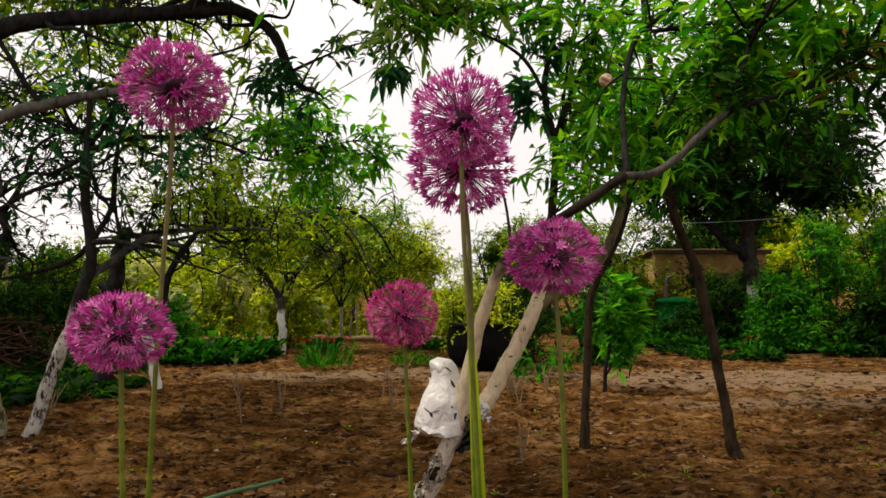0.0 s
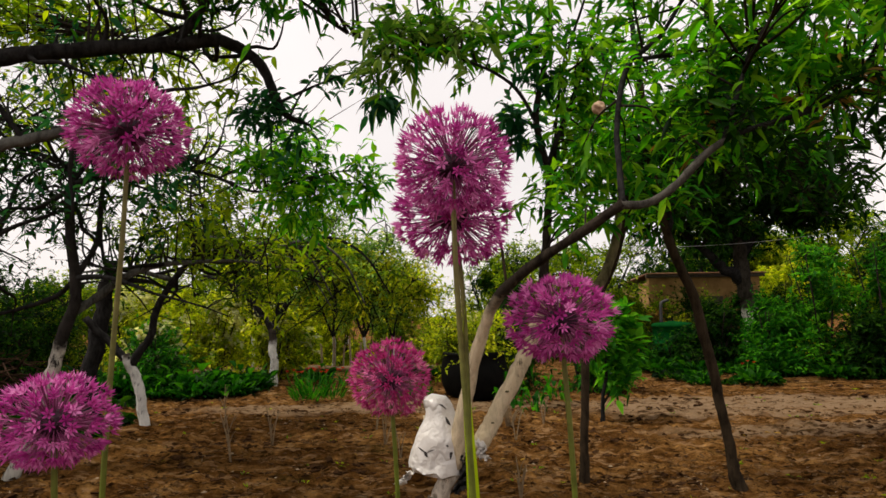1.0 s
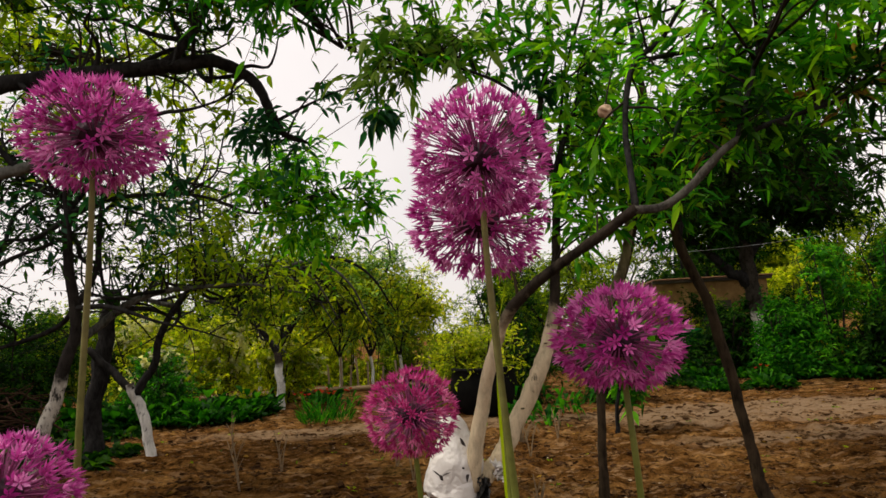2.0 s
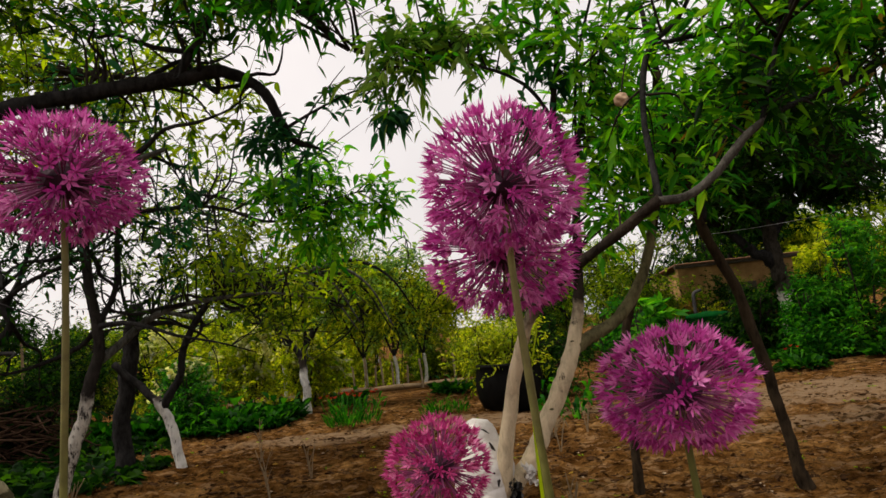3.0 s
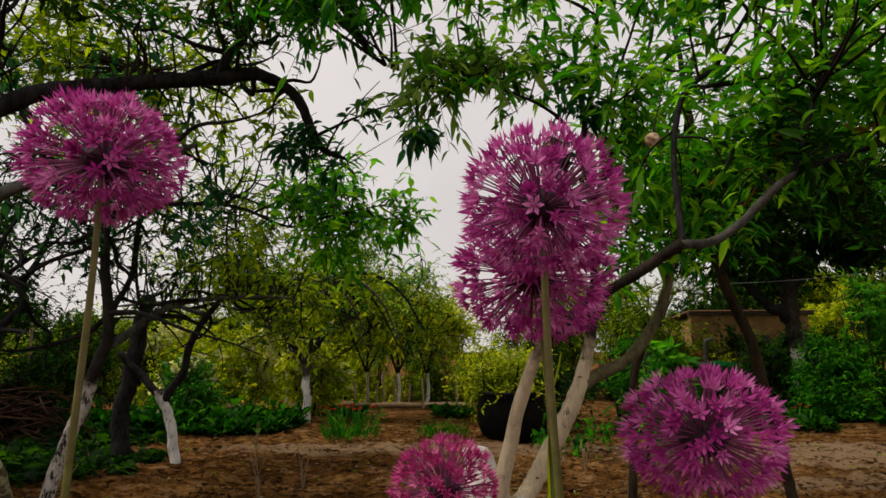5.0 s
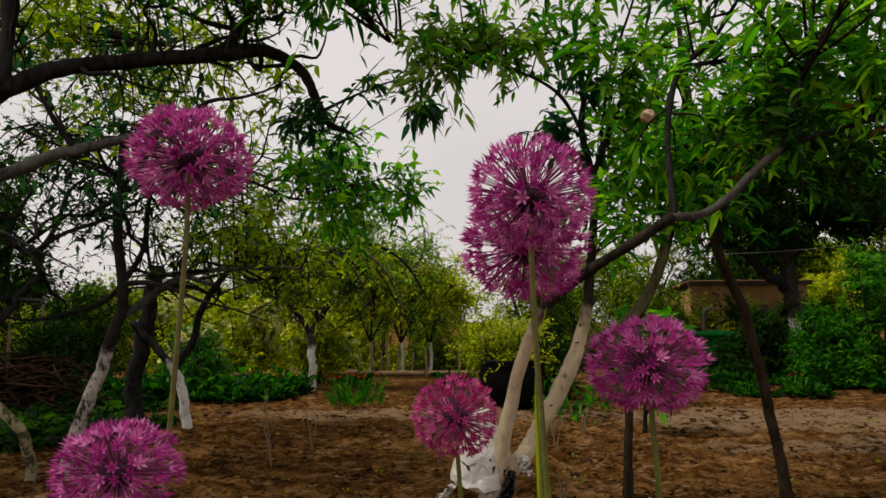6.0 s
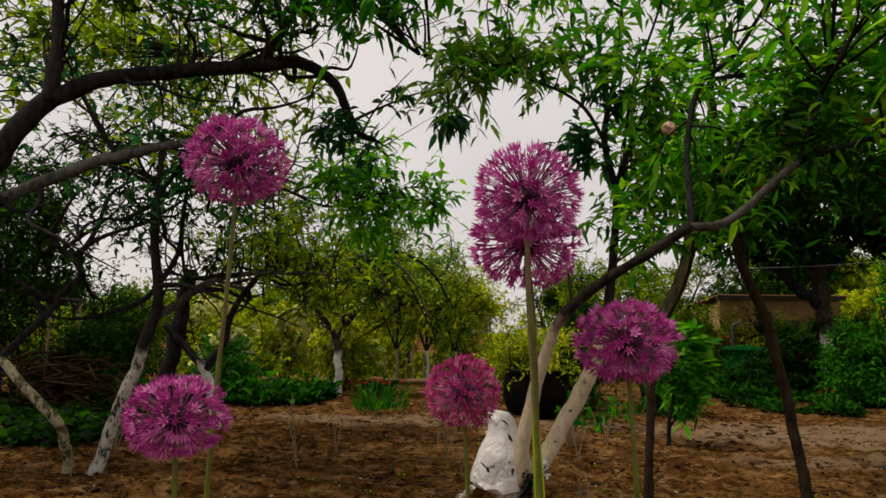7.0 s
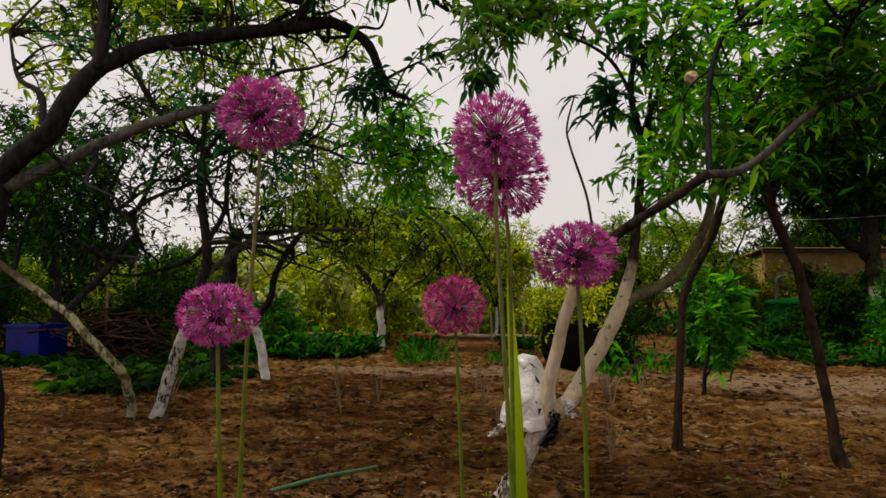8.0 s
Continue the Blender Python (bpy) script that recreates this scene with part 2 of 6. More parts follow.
M_BARK_TAN = bark_material("tan_bark", (0.014, 0.012, 0.010), (0.095, 0.086, 0.072))
M_LIMED = bark_material("limed_bark", (0.007, 0.006, 0.0055), (0.030, 0.026, 0.023), 0.80, (0.56, 0.52, 0.45), 0.25, 0.42)
M_LIMED_MOSSY = bark_material("mossy_limed_bark", (0.03, 0.026, 0.012), (0.11, 0.098, 0.05), 0.95, (0.40, 0.36, 0.22), 0.25, 0.43)
M_LIMED_NEAR = bark_material("limed_bark_near", (0.007, 0.005, 0.004), (0.034, 0.026, 0.019), 1.0, (0.62, 0.50, 0.33), 0.3, 0.325)
M_LIMED_FOOT = bark_material("limed_bark_foot", (0.02, 0.015, 0.011), (0.15, 0.12, 0.09), 0.50, (0.66, 0.58, 0.47), 0.3, 0.375)
M_BARK_MOSSY = bark_material("mossy_bark", (0.022, 0.019, 0.009), (0.15, 0.13, 0.065))
M_BARK_BROWN = bark_material("brown_bark", (0.007, 0.005, 0.003), (0.042, 0.029, 0.017))
M_LIMED_BIG = bark_material("limed_bark_big", (0.012, 0.010, 0.008), (0.05, 0.042, 0.032), 1.0, (0.70, 0.66, 0.58))
M_LIMED_FAR = bark_material("limed_bark_far", (0.02, 0.016, 0.014), (0.07, 0.055, 0.045), 0.62)
M_TWIG = plain_material("twig_bark", (0.010, 0.008, 0.007), (0.045, 0.034, 0.027), 30, 0.95, 0.05)
M_PLASTIC_WHITE = film_material()
M_DRY = plain_material("dry_stalk", (0.13, 0.085, 0.042), (0.27, 0.19, 0.105), 40, 0.9)
M_CLOD = plain_material("clod", (0.040, 0.020, 0.008), (0.17, 0.095, 0.040), 25, 0.97, 0.0, 0.6)
# darker copy of the clod colour, for clumps that read as shadowed hollows
M_CLOD_SHADED = plain_material("shaded_clod", (0.016, 0.008, 0.004), (0.075, 0.038, 0.017), 30, 0.95, 0.0, 0.6)
M_FLAKE = plain_material("crust_flake", (0.035, 0.017, 0.006), (0.15, 0.082, 0.033), 18, 0.97, 0.0)
M_LITTER = plain_material("pale_litter", (0.20, 0.13, 0.07), (0.44, 0.33, 0.21), 60, 0.9)


# ---- mesh helpers ----
def mesh_from(name, verts, faces, material, smooth=True):
    me = bpy.data.meshes.new(name)
    me.from_pydata(verts, [], faces)
    me.materials.append(material)
    if smooth:
        me.polygons.foreach_set("use_smooth", [True] * len(me.polygons))
    me.update()
    return me


def triangles(name, v, f, material, smooth=True):
    """A mesh from numpy arrays of vertices and triangles."""
    me = bpy.data.meshes.new(name)
    me.vertices.add(len(v))
    me.vertices.foreach_set("co", np.asarray(v, np.float32).ravel())
    me.loops.add(len(f) * 3)
    me.loops.foreach_set("vertex_index", np.asarray(f, np.int32).ravel())
    me.polygons.add(len(f))
    me.polygons.foreach_set("loop_start", np.arange(0, len(f) * 3, 3, dtype=np.int32))
    me.polygons.foreach_set("use_smooth", np.full(len(f), smooth))
    me.materials.append(material)
    me.update(calc_edges=True)
    return me


def child(name, me, parent, label="", kind=""):
    ob = new(name, me)
    ob.parent = parent
    return tagged(ob, label=label, kind=kind)


def part(name, bm, material, parent, label=""):
    me = bpy.data.meshes.new(name)
    bm.to_mesh(me)
    bm.free()
    me.materials.append(material)
    return child(name, me, parent, label)


def thing(name, at, label, category, group="", kind=""):
    ob = new(name)
    ob.empty_display_size = 0.1
    ob.location = at
    return tagged(ob, label, category, group, kind)


def spline(points, steps=6):
    """A smooth line through (x, y, z, radius) points."""
    p = np.array(points, float)
    p = np.vstack([2 * p[0] - p[1], p, 2 * p[-1] - p[-2]])
    out = []
    for i in range(1, len(p) - 2):
        for s in range(steps):
            t = s / steps
            a, b, c, d = p[i - 1:i + 3]
            out.append(0.5 * (2 * b + (c - a) * t + (2 * a - 5 * b + 4 * c - d) * t * t + (3 * b - a - 3 * c + d) * t ** 3))
    out.append(p[-2])
    out = np.array(out)
    out[:, 3] = np.maximum(out[:, 3], 0.0006)
    return out


def tube(line, sides=8, rough=0.0, seed=0, verts=None, faces=None):
    """Adds a capped tube along a line of (x, y, z, radius) rows to verts and faces."""
    verts = [] if verts is None else verts
    faces = [] if faces is None else faces
    rng = np.random.RandomState(seed)
    base = len(verts)
    n = len(line)
    side = None
    for i in range(n):
        a = Vector(line[min(i + 1, n - 1)][:3]) - Vector(line[max(i - 1, 0)][:3])
        a.normalize()
        if side is None:
            side = a.orthogonal().normalized()
        side = (side - a * side.dot(a)).normalized()
        other = a.cross(side)
        for k in range(sides):
            ang = 2 * math.pi * k / sides
            r = line[i][3] * (1 + rough * (rng.rand() - 0.5))
            q = Vector(line[i][:3]) + (side * math.cos(ang) + other * math.sin(ang)) * r
            verts.append(tuple(q))
    for i in range(n - 1):
        for k in range(sides):
            a = base + i * sides + k
            b = base + i * sides + (k + 1) % sides
            faces.append((a, b, b + sides, a + sides))
    faces.append(tuple(base + k for k in reversed(range(sides))))
    faces.append(tuple(base + (n - 1) * sides + k for k in range(sides)))
    return verts, faces


def unit(v):
    return v / np.maximum(np.linalg.norm(v, axis=-1, keepdims=True), 1e-9)


def leaf_arrays(rng, pos, way, length, ratio=0.25, droop=0.3, stations=1, fold=0.25):
    """Lance-shaped leaves with a folded midrib that bend down towards the tip."""
    n = len(pos)
    way = unit(way)
    up = unit(np.array([0, 0, 1.0]) + rng.normal(0, 0.55, (n, 3)))
    side = unit(np.cross(way, up))
    nor = np.cross(side, way)
    L = np.asarray(length)[:, None]
    bend = (droop * (0.4 + 1.2 * rng.rand(n)))[:, None]
    wide = ratio * (0.8 + 0.4 * rng.rand(n))[:, None]
    if stations == 1:
        at, wd = [0.42], [1.0]
    else:
        at, wd = [0.2, 0.48, 0.78], [0.72, 1.0, 0.55]

    def mid(t):
        return pos + way * L * t + np.array([0, 0, -1.0]) * bend * L * t * t

    rows = [mid(0.0)[:, None]]
    for t, w in zip(at, wd):
        c = mid(t)
        h = side * L * wide * w * 0.5
        lift = nor * L * wide * w * fold
        rows.append(np.stack([c - h + lift, c, c + h + lift], 1))
    rows.append(mid(1.0)[:, None])
    v = np.concatenate(rows, 1)
    m = v.shape[1]
    f = [(0, 2, 1), (0, 3, 2)]
    for s in range(len(at) - 1):
        b = 1 + 3 * s
        f += [(b, b + 1, b + 4), (b, b + 4, b + 3), (b + 1, b + 2, b + 5), (b + 1, b + 5, b + 4)]
    b = 1 + 3 * (len(at) - 1)
    f += [(b, b + 1, m - 1), (b + 1, b + 2, m - 1)]
    f = np.array(f)[None] + (np.arange(n) * m)[:, None, None]
    return v.reshape(-1, 3), f.reshape(-1, 3)


ONE_LEAF = {}


def crown(parent, blobs, attach, material, seed, clumps=40, shoots=7, leaves=9, leaf=0.09, ratio=0.25,
          shoot=0.22, droop=0.35, stations=1, twig=0.006, gap=0.0, hang=0.0, name="crown", label="",
          skin=0.5, twig_material=None, single=0):
    """Twigs that grow from the limbs to clumps in the blobs (x, y, z, rx, ry, rz), with leafy shoots on them."""
    rng = np.random.RandomState(seed)
    blobs = np.array(blobs, float)
    share = blobs[:, 3] * blobs[:, 4] * blobs[:, 5]
    share = share ** 0.7
    share /= share.sum()
    attach = np.array(attach, float)[:, :3]
    tv, tf = [], []
    P, D = [], []
    made, tries = 0, 0
    while made < clumps and tries < clumps * 20:
        tries += 1
        b = blobs[rng.choice(len(blobs), p=share)]
        q = unit(rng.normal(size=3)) * rng.rand() ** (1 / 3 * skin * 2)
        c = b[:3] + q * b[3:]
        if gap and noise.noise(Vector(c * 1.7) + Vector((seed * 3.1, 0, 0))) < gap - 0.5:
            continue
        made += 1
        near = attach[np.argmin(((attach - c) ** 2).sum(1) + rng.rand(len(attach)) * 0.05)]
        span = np.linalg.norm(c - near)
        m = (near + c) / 2 + rng.normal(0, 0.08, 3) * span + np.array([0, 0, 0.12 * span])
        line = spline([(*near, twig * (1.2 + span)), (*m, twig), (*c, twig * 0.5)], 5)
        tube(line, 4, 0.2, seed + made, tv, tf)
        out = unit(c - near)
        for s in range(shoots):
            i = rng.randint(len(line) // 2, len(line))
            base = line[i][:3]
            d = unit(out * 0.6 + rng.normal(0, 0.75, 3) + np.array([0, 0, 0.25 - hang]))
            ln = shoot * (0.5 + rng.rand())
            end = base + d * ln + np.array([0, 0, -0.25 * ln * (0.5 + hang)])
            tube([(*base, twig * 0.45), (*((base + end) / 2 + np.array([0, 0, 0.04 * ln])), twig * 0.35), (*end, twig * 0.2)], 3, 0, 0, tv, tf)
            k = np.linspace(0.15, 1.0, leaves)[:, None]
            P.append(base + (end - base) * k)
            w = unit(rng.normal(size=(leaves, 3)) * np.array([1, 1, 0.6]) + d * 0.55 + np.array([0, 0, 0.1 - hang * 0.6]))
            D.append(w)
    P, D = np.concatenate(P), np.concatenate(D)
    size = leaf * (0.55 + 0.75 * rng.rand(len(P)))
    o = np.array(parent.location)
    if single:
        key = (material.name, ratio)
        if key not in ONE_LEAF:
            one = np.random.RandomState(2)
            ONE_LEAF[key] = triangles("leaf", *leaf_arrays(one, np.zeros((1, 3)), np.array([[1.0, 0, 0]]), np.ones(1), ratio, droop, 3), material)
        pick = rng.permutation(len(P))[:single]
        for i in pick:
            ob = child("leaf", ONE_LEAF[key], parent)
            ob.matrix_basis = Matrix.Translation(Vector(P[i] - o)) @ Vector(D[i]).to_track_quat("X", "Z").to_matrix().to_4x4() @ Matrix.Rotation(rng.normal(0, 0.5), 4, "X") @ Matrix.Scale(size[i], 4)
        keep = np.ones(len(P), bool)
        keep[pick] = False
        P, D, size = P[keep], D[keep], size[keep]
    v, f = leaf_arrays(rng, P, D, size, ratio, droop, stations)
    tw = child("twig_mass", mesh_from("twig_mass", np.array(tv) - o, tf, twig_material or M_TWIG), parent, "", "stuff")
    cr = child(name, triangles(name, v - o, f, material), parent, label, "stuff")
    return cr, tw


def branches(parent, starts, count, seed, material, length=0.7, thick=0.012, rise=0.25, flat=0.6):
    """Crooked bare branches of a tree, each from one of the limb points in starts."""
    rng = np.random.RandomState(seed)
    o = np.array(parent.location)
    pts = []
    for i in range(count):
        s = np.array(starts[rng.randint(len(starts))])
        p, r = s[:3].copy(), min(thick, s[3] * 0.8)
        d = unit(rng.normal(size=3) * np.array([1, flat, 0.7]) + np.array([0, 0, rise]))
        ln = length * (0.5 + rng.rand())
        row = [(*p, r)]
        for k in range(5):
            d = unit(d + rng.normal(0, 0.38, 3))
            p = p + d * ln / 5
            row.append((*p, r * (1 - 0.17 * (k + 1))))
        line = spline(row, 3)
        child("branch", mesh_from("branch", np.array(tube(line, 6, 0.2, i, *(V := ([], [])))[0]) - o, V[1], material), parent)
        pts += [tuple(q) for q in line]
    return pts


def more_limbs(t, limbs, sides=10, first=0):
    """Limbs of the tree t, each (part name, points, material); returns the points along them."""
    base = np.array(t.location)
    pts = []
    for i, (pn, points, mat) in enumerate(limbs):
        line = spline(points, 7)
        for j, row in enumerate(line):
            w = noise.noise_vector(Vector(row[:3]) * 5.0) * row[3] * 0.5
            line[j][:3] += np.array(w)
        v, f = tube(line, sides, 0.22, first + i + len(points))
        child(pn, mesh_from(pn, np.array(v) - base, f, mat), t)
        pts += [tuple(r) for r in line]
    return pts


def tree(name, label, base, limbs, category="tree", group="", sides=10):
    """A tree's Empty with a trunk and limbs; limbs is a list of (part name, points, material). Returns it and its limb points."""
    t = thing(name, base, label, category, group)
    return t, more_limbs(t, limbs, sides)


# ---- ground ----
def ground_height(x, y):
    h = 0.03 * noise.noise(Vector((x * 0.7, y * 0.7, 0))) + 0.03 * noise.noise(Vector((x * 2.6, y * 3.4, 5)))
    h += 0.04 * abs(noise.noise(Vector((x * 5, y * 6, 2))))
    if y < 10:
        h += 0.045 * abs(noise.noise(Vector((x * 9, y * 9, 9)))) + 0.010 * noise.noise(Vector((x * 24, y * 24, 4)))
    for hx, hy, r in ((-2.34, 5.0, 0.30), (-2.0, 3.92, 0.16), (-2.5, 6.0, 0.3)):
        d = ((x - hx) / (1.7 * r)) ** 2 + ((y - hy) / r) ** 2
        if d < 6:
            h += 0.035 * math.exp(-(d - 1.4) ** 2) - 0.075 * math.exp(-d)
    return h - 0.025


def build_ground():
    def axis(stops):
        out = []
        for a, b, step in stops:
            out += list(np.arange(a, b, step))
        return np.array(out)
    xs = axis([(-400, -40, 60), (-40, -12, 2), (-12, -5, 0.25), (-5, -3.4, 0.06), (-3.4, 3.2, 0.032), (3.2, 4, 0.08), (4, 10, 0.2), (10, 40, 2), (40, 401, 60)])
    ys = axis([(-40, -4, 4), (-4, 1.8, 0.2), (1.8, 6.5, 0.032), (6.5, 10, 0.09), (10, 16, 0.4), (16, 40, 2), (40, 600, 80)])
    v = [(x, y, ground_height(x, y)) for y in ys for x in xs]
    n = len(xs)
    f = [(j * n + i, j * n + i + 1, (j + 1) * n + i + 1, (j + 1) * n + i) for j in range(len(ys) - 1) for i in range(n - 1)]
    g = new("ground", mesh_from("ground", v, f, M_SOIL))
    tagged(g, "brown tilled garden soil, lumpy, with paler trodden strips", "ground", kind="structure")


build_ground()


# ---- alliums ----
def floret_mesh(petal):
    """One star floret on its stalk: the stalk runs from the origin along z and is 1 long."""
    v, f = [], []
    tube([(0, 0, 0, 0.012), (0, 0, 0.93, 0.009)], 3, 0, 0, v, f)
    for k in range(6):
        a = math.pi * k / 3
        c, s = math.cos(a), math.sin(a)
        b = len(v)
        up = 0.06 if k % 2 else 0.0
        v += [(0, 0, 0.92), (c * 0.072 - s * 0.027, s * 0.072 + c * 0.027, 0.963), (c * 0.072 + s * 0.027, s * 0.072 - c * 0.027, 0.963),
              (c * 0.128, s * 0.128, 1.03 + up)]
        f += [(b, b + 2, b + 1), (b + 1, b + 2, b + 3)]
        tip = len(v)
        a += math.pi / 6
        v += [(math.cos(a) * 0.01, math.sin(a) * 0.01, 0.93), (math.cos(a + 1) * 0.008, math.sin(a + 1) * 0.008, 0.93),
              (math.cos(a) * 0.09, math.sin(a) * 0.09, 1.09)]
        f.append((tip, tip + 1, tip + 2))
    b = len(v)
    v += [(0.03, 0, 0.95), (-0.015, 0.026, 0.95), (-0.015, -0.026, 0.95), (0, 0, 1.03), (0, 0, 0.9)]
    f += [(b, b + 1, b + 3), (b + 1, b + 2, b + 3), (b + 2, b, b + 3), (b + 1, b, b + 4), (b + 2, b + 1, b + 4), (b, b + 2, b + 4)]
    me = mesh_from("floret", v, f, petal, smooth=False)
    me.materials.append(M_PEDICEL)
    for p in me.polygons[:5]:
        p.material_index = 1
    return me


M_BLADE = leaf_material("allium_blade", (0.22, 0.32, 0.006), (0.27, 0.37, 0.008), (0.32, 0.41, 0.010))
FLORET, FLORET_DEEP = floret_mesh(M_PETAL), floret_mesh(M_PETAL_DEEP)


def allium(head, radius, stem, lean, count, label, seed, squash=1.0, floret=None):
    """A ball of star florets on a bare stem; stem is a list of (x, y, z) from the ground up to the head."""
    rng = np.random.RandomState(seed)
    t = thing("allium", stem[0], label, "flower", "alliums in the bed")
    o = np.array(stem[0])
    line = spline([(*p, 0.0028 - 0.0009 * i / len(stem)) for i, p in enumerate(stem + [head])], 8)
    line[:, :3] -= o
    child("stem", mesh_from("stem", *tube(line, 8, 0.05, seed), M_STEM), t, "smooth green flower stem")
    if lean:
        blade = spline([(0.01, 0.02, 0.0, 0), (0.004, 0.0, 0.4, 0), (-0.012, -0.02, 0.77, 0), (-0.02, -0.035, 0.94, 0), (-0.012, -0.045, 1.0, 0)], 8)
        bv, bf = [], []
        for i, row in enumerate(blade):
            w = lean * (1 - (i / len(blade)) ** 3) + 0.0008
            tw = 0.5 + 1.2 * i / len(blade)
            for k, lift in ((-1, 0.25), (0, 0.0), (1, 0.25)):
                bv.append((row[0] + k * w * math.cos(tw), row[1] + k * w * math.sin(tw) + lift * w, row[2]))
        for i in range(len(blade) - 1):
            for k in range(2):
                a = i * 3 + k
                bf.append((a, a + 1, a + 4, a + 3))
        child("leaf", mesh_from("leaf", bv, bf, M_BLADE), t, "yellow-green strap leaf")
    hd = new("flower_head")
    hd.parent = t
    hd.location = Vector(head) - Vector(o)
    bm = bmesh.new()
    bmesh.ops.create_icosphere(bm, subdivisions=2, radius=radius * 0.31)
    for q in bm.verts:
        q.co *= 1 + 0.2 * noise.noise(q.co * 300)
        q.co.z *= 0.8
    part("receptacle", bm, M_CORE, hd, "dark purple heart of the flower ball")
    golden = math.pi * (3 - math.sqrt(5))
    for i in range(count):
        z = 1 - 2 * (i + 0.5) / count
        r = math.sqrt(1 - z * z)
        d = Vector((r * math.cos(golden * i), r * math.sin(golden * i), z)) + Vector(rng.normal(0, 0.10, 3))
        d.normalize()
        if d.z < -0.93:
            continue
        ln = radius * (0.88 + 0.14 * rng.rand()) * (1.0 - 0.12 * max(0, -d.z)) * (1 - (1 - squash) * d.z * d.z)
        ob = new("floret", floret or FLORET)
        ob.parent = hd
        q = d.to_track_quat("Z", "Y")
        wide = radius * (0.74 + 0.30 * rng.rand())
        ob.matrix_basis = q.to_matrix().to_4x4() @ Matrix.Rotation(rng.rand() * 6.28, 4, "Z") @ Matrix.Diagonal((wide, wide, ln, 1))
    return t


ALLIUM = "round purple-pink allium in full bloom"
allium((0.0, 0.60, 1.078), 0.0455, [(0.05, 0.64, 0.0), (0.035, 0.62, 0.35), (0.014, 0.605, 0.78), (0.002, 0.60, 0.98)], 0, 270, ALLIUM + " on a tall stem, the largest", 1)
allium((0.002, 0.68, 1.050), 0.0525, [(0.03, 0.72, 0.0), (0.02, 0.70, 0.4), (0.014, 0.685, 0.8), (0.01, 0.68, 0.97)], 0.015, 255, ALLIUM + " close behind a taller one", 2)
allium((-0.266, 0.632, 1.118), 0.0475, [(-0.31, 0.66, 0.0), (-0.295, 0.65, 0.45), (-0.278, 0.635, 0.85), (-0.268, 0.632, 1.03)], 0, 270, ALLIUM + " on a tall stem standing alone", 3, 0.93)
allium((0.08, 0.60, 0.957), 0.042, [(0.11, 0.66, 0.0), (0.098, 0.63, 0.4), (0.088, 0.605, 0.8)], 0, 255, ALLIUM + " on a shorter stem", 4, 0.84)
allium((-0.059, 0.733, 0.903), 0.039, [(-0.03, 0.77, 0.0), (-0.038, 0.75, 0.4), (-0.052, 0.735, 0.78)], 0, 255, "small round crimson-purple allium on a thin stem", 5, 1.0, FLORET_DEEP)
allium((-0.263, 0.536, 0.897), 0.0378, [(-0.235, 0.57, 0.0), (-0.245, 0.55, 0.4), (-0.258, 0.538, 0.76)], 0, 255, "round deep purple allium on a low stem", 6, 0.85)


# ---- the limed tree with the wrapped stump, nearest behind the flowers ----
near_tree, near_pts = tree("peach_tree", "forked peach tree with flaking lime-washed trunk, leaning", (-0.11, 2.97, 0.0), [
    ("trunk", [(-0.12, 3.0, -0.06, 0.06), (-0.09, 2.96, 0.06, 0.045), (-0.01, 2.88, 0.24, 0.036), (0.06, 2.84, 0.40, 0.036)], M_LIMED_FOOT),
    ("limb", [(0.045, 2.84, 0.36, 0.036), (0.10, 2.80, 0.62, 0.028), (0.165, 2.70, 0.91, 0.0235), (0.25, 2.58, 1.07, 0.0205),
              (0.42, 2.42, 1.20, 0.0175), (0.607, 2.256, 1.324, 0.0165)], M_LIMED_NEAR),
    ("limb", [(0.06, 2.86, 0.36, 0.038), (0.16, 2.90, 0.45, 0.038), (0.23, 2.92, 0.56, 0.035), (0.31, 2.92, 0.72, 0.034), (0.385, 2.93, 0.87, 0.031),
              (0.445, 2.97, 1.06, 0.023), (0.475, 3.0, 1.30, 0.019), (0.49, 3.02, 1.60, 0.016), (0.445, 3.03, 1.86, 0.014), (0.51, 3.05, 2.18, 0.011), (0.55, 3.05, 2.6, 0.007)], M_LIMED_NEAR),
])
near_pts += more_limbs(near_tree, [
    ("limb", [(0.375, 2.93, 0.85, 0.024), (0.45, 2.95, 0.90, 0.026), (0.56, 3.0, 0.95, 0.025), (0.70, 3.05, 1.07, 0.024), (0.79, 3.1, 1.24, 0.021), (0.83, 3.12, 1.43, 0.017), (0.90, 3.15, 1.75, 0.01)], M_BARK_MOSSY),
    ("stub", [(0.03, 2.86, 0.33, 0.05), (-0.02, 2.88, 0.42, 0.055), (-0.03, 2.9, 0.56, 0.05)], M_LIMED_NEAR),
    ("limb", [(0.60, 2.26, 1.318, 0.015), (0.68, 2.25, 1.32, 0.0135), (0.77, 2.25, 1.37, 0.0135), (0.88, 2.25, 1.48, 0.013), (0.98, 2.27, 1.55, 0.011)], M_BARK_TAN),
    # same limb continued in dark bark: the shade it runs into, painted
    ("limb", [(0.97, 2.27, 1.545, 0.0105), (1.1, 2.3, 1.59, 0.009), (1.25, 2.32, 1.64, 0.007), (1.45, 2.4, 1.75, 0.004)], M_BARK),
], first=3)
